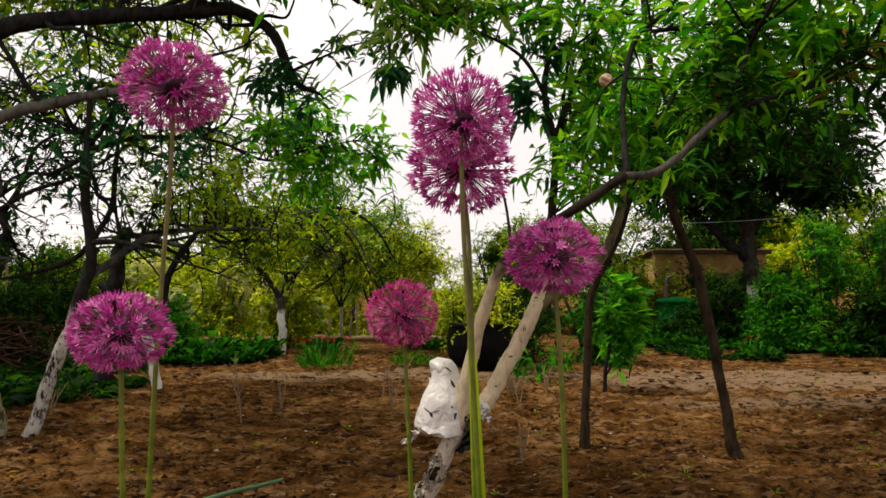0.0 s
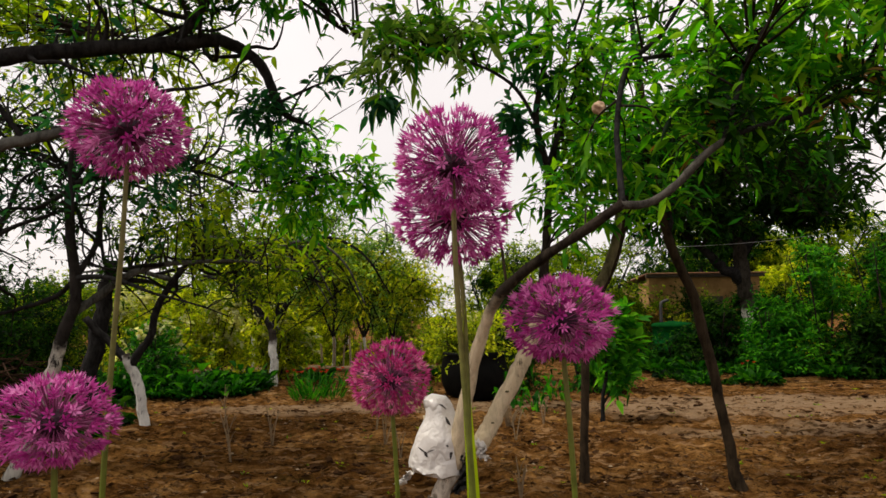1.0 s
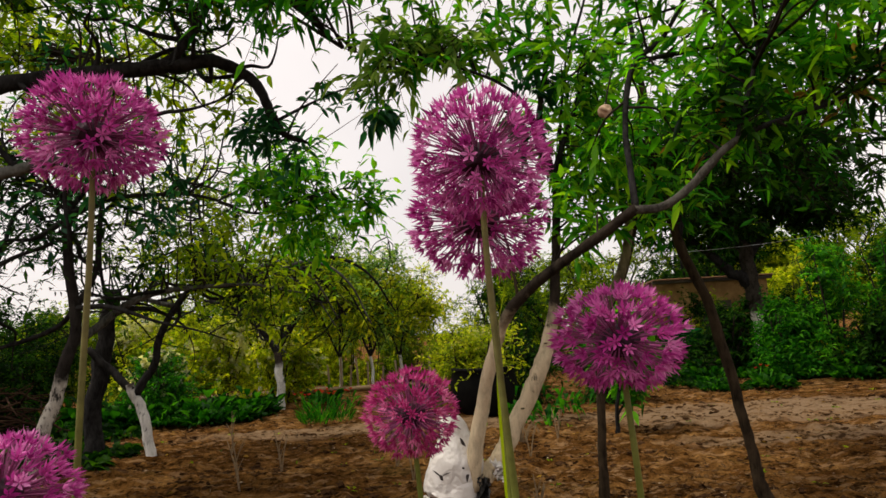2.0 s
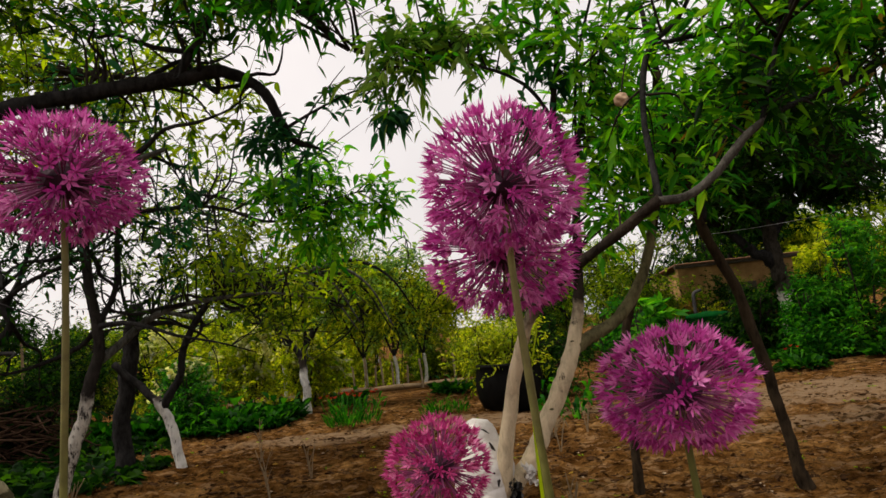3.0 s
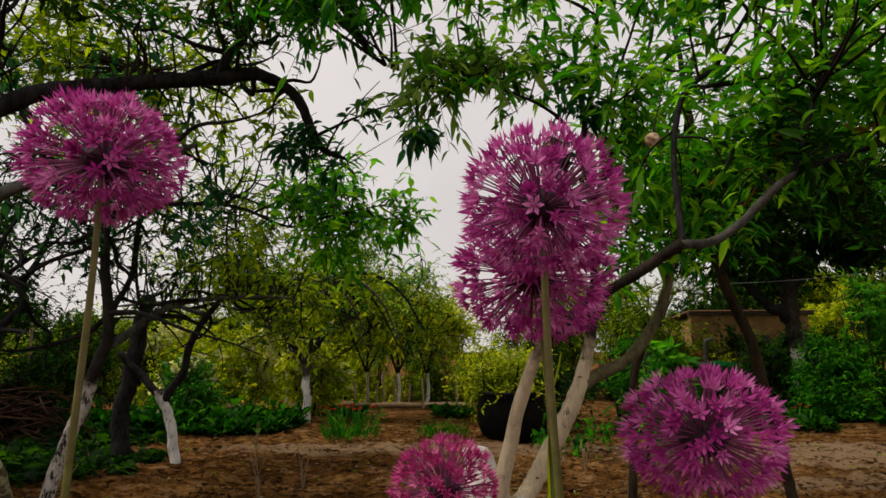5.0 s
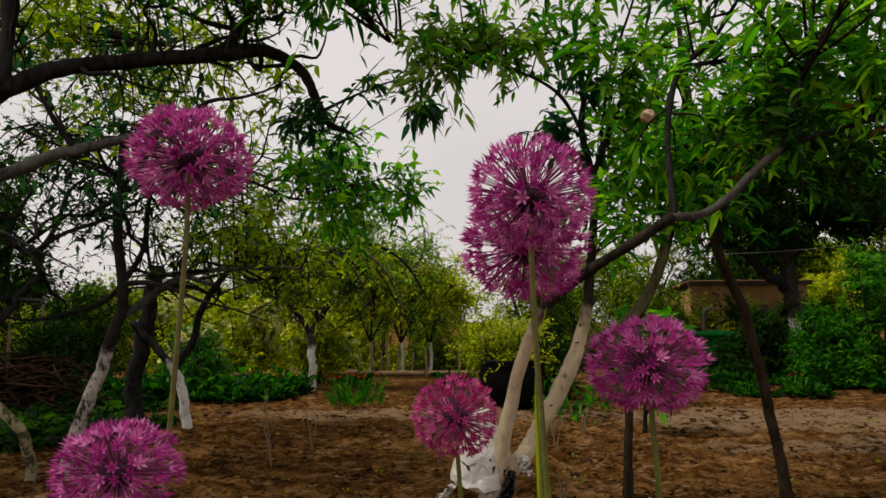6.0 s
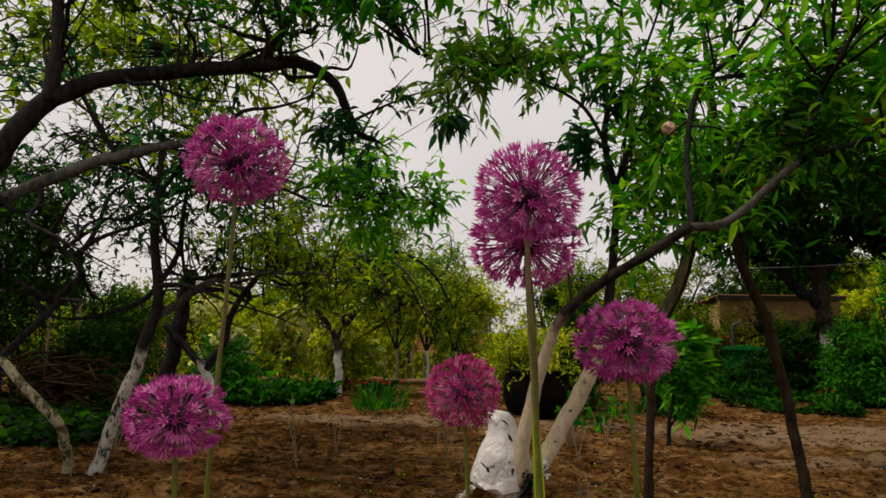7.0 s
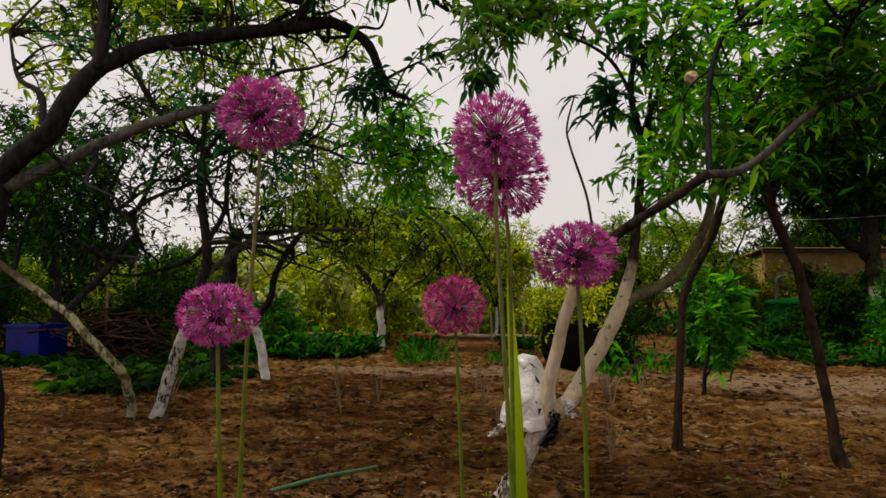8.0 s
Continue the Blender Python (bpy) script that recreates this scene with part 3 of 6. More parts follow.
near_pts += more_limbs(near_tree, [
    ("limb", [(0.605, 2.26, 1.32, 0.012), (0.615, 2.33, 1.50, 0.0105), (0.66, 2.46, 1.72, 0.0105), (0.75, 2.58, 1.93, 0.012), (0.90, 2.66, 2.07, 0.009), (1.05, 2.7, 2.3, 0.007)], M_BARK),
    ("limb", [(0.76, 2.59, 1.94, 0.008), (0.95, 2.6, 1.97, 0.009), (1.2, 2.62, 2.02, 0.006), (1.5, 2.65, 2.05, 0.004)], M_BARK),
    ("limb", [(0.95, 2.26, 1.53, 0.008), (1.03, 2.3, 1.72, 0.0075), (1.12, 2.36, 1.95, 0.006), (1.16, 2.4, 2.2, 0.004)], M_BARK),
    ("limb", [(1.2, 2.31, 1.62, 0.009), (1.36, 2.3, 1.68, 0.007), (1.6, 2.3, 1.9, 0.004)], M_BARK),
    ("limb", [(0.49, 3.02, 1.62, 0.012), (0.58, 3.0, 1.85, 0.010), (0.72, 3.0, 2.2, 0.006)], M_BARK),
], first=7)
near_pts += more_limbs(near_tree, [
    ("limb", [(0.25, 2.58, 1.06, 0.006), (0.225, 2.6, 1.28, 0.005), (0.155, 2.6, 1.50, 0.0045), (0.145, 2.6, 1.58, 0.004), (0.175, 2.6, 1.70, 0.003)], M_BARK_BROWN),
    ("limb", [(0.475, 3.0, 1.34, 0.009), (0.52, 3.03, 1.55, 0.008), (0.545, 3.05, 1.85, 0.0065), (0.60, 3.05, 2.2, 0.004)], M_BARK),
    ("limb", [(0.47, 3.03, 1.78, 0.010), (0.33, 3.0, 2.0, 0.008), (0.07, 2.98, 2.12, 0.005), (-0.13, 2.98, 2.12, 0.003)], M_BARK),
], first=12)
HIGH = [p for p in near_pts if p[2] > 1.3]


def bark_plates(parent, line, count, seed, material):
    """Small curled plates of old bark and lime that stand off the trunk; line is (x, y, z, radius)."""
    rng = np.random.RandomState(seed)
    rows = spline(line, 8)
    v, f = [], []
    for i in range(count):
        p = rows[rng.randint(len(rows) - 1)]
        a = rng.rand() * 6.283
        out = Vector((math.cos(a), math.sin(a), 0.15))
        side = Vector((-math.sin(a), math.cos(a), 0))
        up = Vector((0.35, -0.25, 1)).normalized()
        m = Vector(p[:3]) + out * p[3] * 0.98 + up * rng.normal(0, 0.015) - parent.location
        w, h, lift = 0.005 + 0.007 * rng.rand(), 0.008 + 0.014 * rng.rand(), 0.003 + 0.006 * rng.rand()
        b = len(v)
        tilt = rng.normal(0, 0.35)
        for du, dv, dl in ((-1, -1, 1.0), (1, -1, 0.7), (1, 1, 0.5), (-1, 1, 1.2), (0, 0, 0.1)):
            q = m + side * (du * w + dv * h * tilt) + up * dv * h + out * lift * dl
            v += [tuple(q), tuple(q - out * 0.004)]
        for k in range(4):
            n = (k + 1) % 4
            f += [(b + 2 * k, b + 2 * n, b + 8), (b + 2 * n, b + 2 * k, b + 2 * k + 1, b + 2 * n + 1)]
    child("flaking_bark", mesh_from("flaking_bark", v, f, material, smooth=False), parent, "flaking plates of grey bark", "stuff")


FOOT_LINE = [(-0.12, 3.0, -0.02, 0.056), (-0.09, 2.96, 0.06, 0.045), (-0.045, 2.915, 0.15, 0.040), (-0.02, 2.89, 0.22, 0.036)]
bark_plates(near_tree, FOOT_LINE, 120, 71, plain_material("bark_plate", (0.10, 0.08, 0.055), (0.42, 0.36, 0.27), 45, 0.95, 0.05))
bark_plates(near_tree, FOOT_LINE, 70, 72, M_BARK_BROWN)


def knots(parent, places, material):
    """Dark oval scars where twigs were cut off."""
    for x, y, z, r in places:
        bm = bmesh.new()
        bmesh.ops.create_icosphere(bm, subdivisions=2, radius=r)
        for q in bm.verts:
            q.co *= 1 + 0.35 * noise.noise(q.co * 90 + Vector((x, y, z)) * 40)
            q.co.x, q.co.z = q.co.x * 1.2, q.co.z * 0.5
            q.co += Vector((x, y, z)) - parent.location
        part("knot", bm, material, parent, "dark scar of a cut twig")


knots(near_tree, [(0.272, 2.889, 0.65, 0.0075), (0.208, 2.884, 0.525, 0.008), (0.385, 2.904, 0.90, 0.007), (0.12, 2.747, 0.75, 0.006)], M_BARK_MOSSY)
crown(near_tree, [(0.98, 2.45, 1.72, 0.30, 0.3, 0.22), (1.36, 2.5, 1.80, 0.26, 0.3, 0.22), (1.15, 2.4, 2.1, 0.5, 0.35, 0.15), (0.85, 2.9, 1.6, 0.2, 0.2, 0.3)],
      HIGH, M_PEACH, 11, clumps=38, shoots=6, leaves=8, leaf=0.07, ratio=0.33, stations=3, twig=0.004, droop=0.42, shoot=0.18, single=120)
crown(near_tree, [(0.02, 3.02, 2.22, 0.28, 0.25, 0.13), (-0.18, 3.0, 2.14, 0.14, 0.2, 0.08)], HIGH, M_PALE, 48, clumps=15, shoots=5, leaves=8, leaf=0.075, ratio=0.32, stations=3,
      twig=0.004, droop=0.42, hang=0.15)
crown(near_tree, [(0.40, 3.0, 1.80, 0.10, 0.15, 0.24), (0.46, 3.02, 2.1, 0.14, 0.15, 0.15)], [p for p in near_pts if 0.3 < p[0] < 0.6 and p[2] > 1.4], M_BLUE, 49, clumps=7, shoots=4, leaves=7,
      leaf=0.08, ratio=0.32, stations=3, twig=0.0035, droop=0.45, hang=0.25, shoot=0.16)
crown(near_tree, [(0.32, 3.05, 2.29, 0.40, 0.35, 0.19), (0.57, 3.05, 1.85, 0.2, 0.25, 0.42), (-0.12, 3.0, 2.16, 0.18, 0.2, 0.09), (0.75, 2.95, 2.15, 0.34, 0.3, 0.26)],
      HIGH, M_PEACH, 12, clumps=31, shoots=5, leaves=9, leaf=0.075, ratio=0.32, stations=3, twig=0.0042, droop=0.42, single=170, hang=0.1)
# near-black leaves paint in the dimness around the right-hand limb
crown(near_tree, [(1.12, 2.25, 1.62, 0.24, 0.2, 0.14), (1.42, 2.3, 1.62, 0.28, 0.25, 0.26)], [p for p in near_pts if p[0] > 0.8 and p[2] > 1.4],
      M_DARK_SHADED, 34, clumps=11, shoots=6, leaves=8, leaf=0.07, ratio=0.27, stations=3, twig=0.0035, droop=0.25, shoot=0.17)
crown(near_tree, [(1.35, 2.25, 1.92, 0.32, 0.3, 0.17), (1.6, 2.3, 1.75, 0.15, 0.2, 0.15)], [p for p in near_pts if p[0] > 0.8 and p[2] > 1.4], M_PEACH, 36, clumps=18, shoots=6, leaves=8, leaf=0.07,
      ratio=0.27, stations=3, twig=0.0035, droop=0.25, shoot=0.17)
crown(near_tree, [(0.68, 2.85, 1.58, 0.17, 0.2, 0.22), (0.62, 2.75, 1.36, 0.12, 0.15, 0.10), (0.52, 2.95, 1.5, 0.10, 0.12, 0.16)], [p for p in near_pts if 0.4 < p[0] < 0.9 and p[2] > 1.2],
      M_PEACH, 47, clumps=16, shoots=5, leaves=8, leaf=0.07, ratio=0.32, stations=3, twig=0.0035, droop=0.4, shoot=0.15, hang=0.1)
near_pts += more_limbs(near_tree, [
    ("limb", [(0.55, 3.05, 2.5, 0.008), (0.60, 3.0, 2.75, 0.006), (0.70, 2.95, 3.0, 0.003)], M_BARK),
    ("limb", [(0.60, 3.05, 2.15, 0.006), (0.72, 3.0, 2.5, 0.005), (0.86, 2.95, 2.85, 0.0025)], M_BARK),
    ("limb", [(1.03, 2.7, 2.25, 0.008), (1.16, 2.7, 2.5, 0.006), (1.22, 2.7, 2.8, 0.003)], M_BARK),
    ("limb", [(1.16, 2.4, 2.15, 0.005), (1.3, 2.45, 2.4, 0.004), (1.5, 2.5, 2.6, 0.0025)], M_BARK),
], first=20)
TOP = [p for p in near_pts if p[2] > 2.1]
crown(near_tree, [(0.30, 3.0, 2.62, 0.45, 0.35, 0.14), (0.85, 2.95, 2.66, 0.45, 0.35, 0.18), (0.60, 3.0, 2.95, 0.5, 0.35, 0.15)], TOP, M_PEACH, 55, clumps=34, shoots=5, leaves=8, leaf=0.078, ratio=0.32,
      stations=3, twig=0.004, droop=0.42, hang=0.1)
crown(near_tree, [(1.2, 2.6, 2.42, 0.4, 0.3, 0.16), (1.62, 2.45, 2.3, 0.3, 0.3, 0.16), (1.35, 2.6, 2.75, 0.5, 0.3, 0.15)], TOP, M_GREEN, 56, clumps=34, shoots=5, leaves=8, leaf=0.08, ratio=0.34,
      stations=3, twig=0.004, droop=0.42, hang=0.15)
crown(near_tree, [(0.95, 1.95, 1.98, 0.3, 0.2, 0.1), (1.25, 1.9, 1.95, 0.2, 0.2, 0.1)], [p for p in near_pts if p[2] > 1.6], M_PEACH, 30, clumps=12, shoots=4, leaves=7, leaf=0.085, ratio=0.26,
      stations=3, twig=0.004, hang=0.3, droop=0.3)
crown(near_tree, [(1.42, 2.45, 1.75, 0.12, 0.15, 0.12), (1.08, 2.5, 1.62, 0.1, 0.1, 0.06), (1.5, 2.2, 2.02, 0.12, 0.1, 0.08)], [p for p in near_pts if p[0] > 0.9], M_RUSSET, 27, clumps=7, shoots=3, leaves=5,
      leaf=0.07, ratio=0.27, stations=3, twig=0.003, name="dead_leaves", shoot=0.12)

# ---- young tree on the thin upright stem ----
mid_tree, mid_pts = tree("peach_tree", "slender young peach tree with a dark upright stem", (0.83, 4.06, 0.0), [
    ("trunk", [(0.824, 4.062, -0.050, 0.034), (0.834, 4.051, 0.253, 0.025), (0.850, 4.040, 0.683, 0.024), (0.883, 4.040, 0.930, 0.024), (1.012, 4.030, 1.199, 0.024),
               (1.119, 4.030, 1.543, 0.026), (1.173, 4.030, 1.919, 0.021), (1.227, 4.030, 2.295, 0.015), (1.291, 4.030, 2.725, 0.006)], M_BARK_BROWN),
    ("limb", [(1.108, 4.030, 1.489, 0.015), (1.001, 3.976, 1.812, 0.012), (0.969, 3.922, 2.188, 0.006)], M_BARK_BROWN),
])
crown(mid_tree, [(1.02, 4.0, 2.2, 0.37, 0.3, 0.37)], [p for p in mid_pts if p[2] > 1.4], M_PEACH, 31, clumps=14, shoots=6, leaves=8, leaf=0.10, ratio=0.25,
      stations=3, twig=0.0045, droop=0.2)

crown(mid_tree, [(1.16, 4.03, 1.72, 0.16, 0.2, 0.18)], [p for p in mid_pts if p[2] > 1.3], M_HERB, 39, clumps=9, shoots=6, leaves=8, leaf=0.08, ratio=0.27, stations=3, twig=0.004,
      droop=0.25, shoot=0.15)

# ---- leaning dark-stemmed tree ----
lean_tree, lean_pts = tree("plum_tree", "thin leaning plum tree with a dark bare stem", (1.65, 3.87, 0.0), [
    ("trunk", [(1.655, 3.87, -0.05, 0.045), (1.60, 3.87, 0.2, 0.029), (1.55, 3.87, 0.5, 0.028), (1.50, 3.87, 0.82, 0.029), (1.40, 3.87, 1.15, 0.028),
               (1.30, 3.87, 1.45, 0.026), (1.22, 3.87, 1.9, 0.025), (1.2, 3.87, 2.3, 0.018)], M_BARK_BROWN),
    ("limb", [(1.31, 3.87, 1.42, 0.026), (1.40, 3.9, 1.7, 0.02), (1.62, 4.0, 2.0, 0.014), (1.8, 4.3, 2.5, 0.010), (2.0, 4.8, 3.1, 0.005)], M_BARK),
    ("limb", [(1.2, 3.87, 2.25, 0.018), (1.22, 4.1, 2.9, 0.014), (1.25, 4.5, 3.7, 0.007)], M_BARK),
    ("limb", [(1.22, 3.87, 1.9, 0.018), (1.05, 3.85, 2.15, 0.012), (0.95, 3.8, 2.5, 0.006)], M_BARK),
])
crown(lean_tree, [(1.5, 3.9, 2.15, 0.7, 0.5, 0.4), (1.15, 3.9, 1.75, 0.3, 0.3, 0.35)],
      [p for p in lean_pts if p[2] > 1.5], M_HERB, 13, clumps=28, shoots=6, leaves=7, leaf=0.09, ratio=0.28, twig=0.005, droop=0.2)
# unseen crown added high above the view to shade the soil on the right
crown(lean_tree, [(0.8, 4.9, 4.5, 0.8, 0.6, 0.3), (1.7, 4.8, 4.5, 0.9, 0.6, 0.35)], [p for p in lean_pts if p[2] > 2.8], M_DARK_SHADED, 35, clumps=70, shoots=8, leaves=8, leaf=0.12,
      ratio=0.34, twig=0.006, droop=0.2, shoot=0.3)
crown(lean_tree, [(2.2, 4.1, 2.15, 0.6, 0.5, 0.45)], [p for p in lean_pts if p[2] > 1.5], M_HERB, 25, clumps=23, shoots=7, leaves=8, leaf=0.08, ratio=0.32, twig=0.006, droop=0.2)
crown(lean_tree, [(2.55, 4.2, 1.75, 0.35, 0.3, 0.3), (1.7, 4.2, 1.75, 0.3, 0.3, 0.25)], [p for p in lean_pts if p[2] > 1.5], M_DARK_SHADED, 38, clumps=24, shoots=7, leaves=8, leaf=0.08,
      ratio=0.32, twig=0.006, droop=0.2)

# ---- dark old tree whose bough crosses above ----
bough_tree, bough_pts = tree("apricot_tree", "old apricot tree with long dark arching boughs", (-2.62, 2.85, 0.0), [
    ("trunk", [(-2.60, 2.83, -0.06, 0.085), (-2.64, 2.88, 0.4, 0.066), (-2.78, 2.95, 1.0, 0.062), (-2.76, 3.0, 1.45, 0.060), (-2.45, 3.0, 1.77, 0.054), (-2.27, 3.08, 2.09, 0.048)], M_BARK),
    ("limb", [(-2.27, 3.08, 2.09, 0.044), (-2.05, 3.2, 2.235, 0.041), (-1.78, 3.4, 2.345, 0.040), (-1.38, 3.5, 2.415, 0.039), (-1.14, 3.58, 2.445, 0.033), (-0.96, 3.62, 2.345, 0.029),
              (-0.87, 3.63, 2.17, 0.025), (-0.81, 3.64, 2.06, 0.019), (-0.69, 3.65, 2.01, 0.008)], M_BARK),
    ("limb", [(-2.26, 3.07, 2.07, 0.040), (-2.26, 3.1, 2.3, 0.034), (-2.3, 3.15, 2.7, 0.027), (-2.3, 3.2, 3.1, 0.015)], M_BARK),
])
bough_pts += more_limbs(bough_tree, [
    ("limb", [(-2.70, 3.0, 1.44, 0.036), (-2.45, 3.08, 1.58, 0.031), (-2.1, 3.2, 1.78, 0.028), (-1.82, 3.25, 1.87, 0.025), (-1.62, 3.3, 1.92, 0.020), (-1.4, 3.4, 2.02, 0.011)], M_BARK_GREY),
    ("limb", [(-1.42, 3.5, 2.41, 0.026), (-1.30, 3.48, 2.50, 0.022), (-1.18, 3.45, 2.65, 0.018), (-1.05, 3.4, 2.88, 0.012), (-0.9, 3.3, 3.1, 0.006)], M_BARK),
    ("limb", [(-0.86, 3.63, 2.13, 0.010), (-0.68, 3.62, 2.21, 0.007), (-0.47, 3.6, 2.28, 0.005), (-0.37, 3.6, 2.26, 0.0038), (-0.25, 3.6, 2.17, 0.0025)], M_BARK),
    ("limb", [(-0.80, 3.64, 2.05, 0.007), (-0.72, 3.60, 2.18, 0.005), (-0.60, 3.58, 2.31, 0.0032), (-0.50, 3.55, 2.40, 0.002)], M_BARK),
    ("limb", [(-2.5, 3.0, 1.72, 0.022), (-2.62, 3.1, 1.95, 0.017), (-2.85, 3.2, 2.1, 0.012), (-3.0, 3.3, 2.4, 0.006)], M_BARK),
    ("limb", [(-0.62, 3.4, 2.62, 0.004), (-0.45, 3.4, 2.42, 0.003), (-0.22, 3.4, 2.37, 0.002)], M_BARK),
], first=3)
crown(bough_tree, [(-0.75, 3.0, 2.70, 0.5, 0.5, 0.16), (-0.55, 2.4, 2.25, 0.30, 0.3, 0.10)],
      [p for p in bough_pts if p[2] > 2.3], M_HERB, 14, clumps=26, shoots=6, leaves=8, leaf=0.085, ratio=0.26, stations=3, twig=0.005, hang=0.2)
crown(bough_tree, [(-1.5, 3.5, 2.8, 0.9, 0.4, 0.3)], [p for p in bough_pts if p[2] > 2.2], M_DARK_SHADED, 29, clumps=14, shoots=6, leaves=7, leaf=0.075, ratio=0.28,
      twig=0.005, stations=3, droop=0.25)
crown(bough_tree, [(-1.2, 3.3, 2.85, 0.4, 0.3, 0.2), (-1.7, 3.3, 2.75, 0.4, 0.3, 0.2)], [p for p in bough_pts if p[2] > 2.3], M_HERB, 37, clumps=20, shoots=6, leaves=8, leaf=0.065, ratio=0.3,
      twig=0.004, stations=3)
bough_top = branches(bough_tree, [p for p in bough_pts if p[2] > 2.4], 14, 57, M_BARK, 0.8, 0.012, 0.3)
crown(bough_tree, [(-1.95, 3.5, 2.95, 0.6, 0.4, 0.22), (-1.15, 3.4, 2.95, 0.55, 0.4, 0.22), (-2.75, 3.6, 2.95, 0.5, 0.4, 0.25), (-1.5, 3.5, 3.3, 1.0, 0.5, 0.2)], bough_top, M_OLIVE, 58, clumps=62, shoots=6, leaves=8,
      leaf=0.075, ratio=0.35, twig=0.004, stations=3)
crown(bough_tree, [(-0.55, 2.7, 2.62, 0.36, 0.3, 0.12), (-0.4, 3.0, 2.85, 0.4, 0.3, 0.12)], bough_top, M_GREEN, 59, clumps=18, shoots=5, leaves=8, leaf=0.09, ratio=0.34, twig=0.004, stations=3,
      hang=0.2, droop=0.4)
TIP = [p for p in bough_pts if -0.36 < p[0] < -0.2 and p[2] < 2.3]
crown(bough_tree, [(-0.29, 3.6, 2.13, 0.07, 0.05, 0.035)], TIP, M_BLUE, 45, clumps=7, shoots=3, leaves=5, leaf=0.085, ratio=0.34, stations=3, shoot=0.06, twig=0.0025, hang=0.5, droop=0.5)
crown(bough_tree, [(-0.47, 3.6, 2.24, 0.14, 0.05, 0.05), (-0.66, 3.6, 2.26, 0.12, 0.06, 0.07), (-0.78, 3.64, 2.03, 0.14, 0.1, 0.06)], [p for p in bough_pts if p[0] > -0.85 and p[2] < 2.5], M_BLUE, 46,
      clumps=15, shoots=2, leaves=5, leaf=0.065, ratio=0.34, stations=3, shoot=0.09, twig=0.0025, single=100, hang=0.2)
crown(bough_tree, [(-1.0, 3.6, 2.1, 0.2, 0.2, 0.16), (-0.85, 3.62, 1.95, 0.14, 0.1, 0.1)], [p for p in bough_pts if -1.4 < p[0] < -0.7 and p[2] < 2.4], M_BLUE, 15,
      clumps=9, shoots=3, leaves=6, leaf=0.075, ratio=0.33, stations=3, shoot=0.14, twig=0.003, hang=0.3)

crown(bough_tree, [(-2.3, 3.9, 2.7, 0.8, 0.4, 0.35), (-1.7, 3.9, 2.2, 0.6, 0.3, 0.25), (-2.9, 3.6, 2.3, 0.4, 0.3, 0.5)],
      [p for p in bough_pts if p[2] > 1.5], M_OLIVE, 23, clumps=20, shoots=5, leaves=7, leaf=0.075, ratio=0.36, twig=0.005, stations=3)
crown(bough_tree, [(-2.0, 3.9, 1.8, 0.7, 0.4, 0.35), (-1.3, 3.8, 2.1, 0.4, 0.3, 0.25), (-2.3, 3.8, 2.4, 0.7, 0.3, 0.3)],
      [p for p in bough_pts if p[2] > 1.5], M_BLUE, 24, clumps=30, shoots=4, leaves=6, leaf=0.075, ratio=0.34, twig=0.005, twig_material=M_BARK, stations=3)
branches(bough_tree, [p for p in bough_pts if p[2] > 1.6 and p[0] < -0.95], 22, 3, M_BARK, 0.7, 0.015, 0.2)

# ---- limed trees at the edge of the plot ----
edge_tree, edge_pts = tree("plum_tree", "plum tree with flaking lime-washed trunk and dark crooked limbs", (-2.72, 4.44, 0.0), [
    ("trunk", [(-2.74, 4.45, -0.05, 0.054), (-2.66, 4.45, 0.12, 0.044), (-2.58, 4.45, 0.38, 0.043), (-2.48, 4.45, 0.68, 0.041), (-2.42, 4.45, 0.86, 0.039),
               (-2.36, 4.45, 1.10, 0.036), (-2.37, 4.45, 1.36, 0.033), (-2.42, 4.45, 1.70, 0.030), (-2.38, 4.45, 1.88, 0.027)], M_LIMED),
    ("limb", [(-2.38, 4.45, 1.86, 0.022), (-2.5, 4.5, 2.02, 0.017), (-2.75, 4.55, 2.15, 0.013), (-3.0, 4.6, 2.5, 0.007)], M_BARK),
    ("limb", [(-2.39, 4.45, 1.86, 0.022), (-2.15, 4.5, 1.96, 0.017), (-1.82, 4.5, 1.97, 0.013), (-1.55, 4.5, 1.94, 0.011), (-1.2, 4.45, 1.80, 0.009), (-0.9, 4.35, 1.85, 0.005), (-0.6, 4.3, 1.9, 0.003)], M_BARK),
])
edge_pts += more_limbs(edge_tree, [
    ("limb", [(-2.40, 4.45, 1.0, 0.028), (-2.28, 4.6, 1.14, 0.028), (-2.12, 4.7, 1.28, 0.024), (-1.85, 4.8, 1.36, 0.018), (-1.4, 4.9, 1.38, 0.011), (-1.0, 4.9, 1.3, 0.005)], M_BARK_GREY),
    ("limb", [(-2.4, 4.45, 1.88, 0.018), (-2.3, 4.6, 2.2, 0.018), (-2.4, 5.0, 2.8, 0.014), (-2.8, 5.6, 3.4, 0.007)], M_BARK),
], first=3)
crown(edge_tree, [(-2.3, 4.6, 2.3, 0.9, 0.5, 0.4), (-1.6, 4.8, 1.75, 0.6, 0.4, 0.4), (-1.3, 5.0, 1.3, 0.5, 0.3, 0.3)],
      [p for p in edge_pts if p[2] > 1.0], M_OLIVE, 17, clumps=70, shoots=5, leaves=6, leaf=0.075, ratio=0.38, twig=0.0045, gap=0.35)

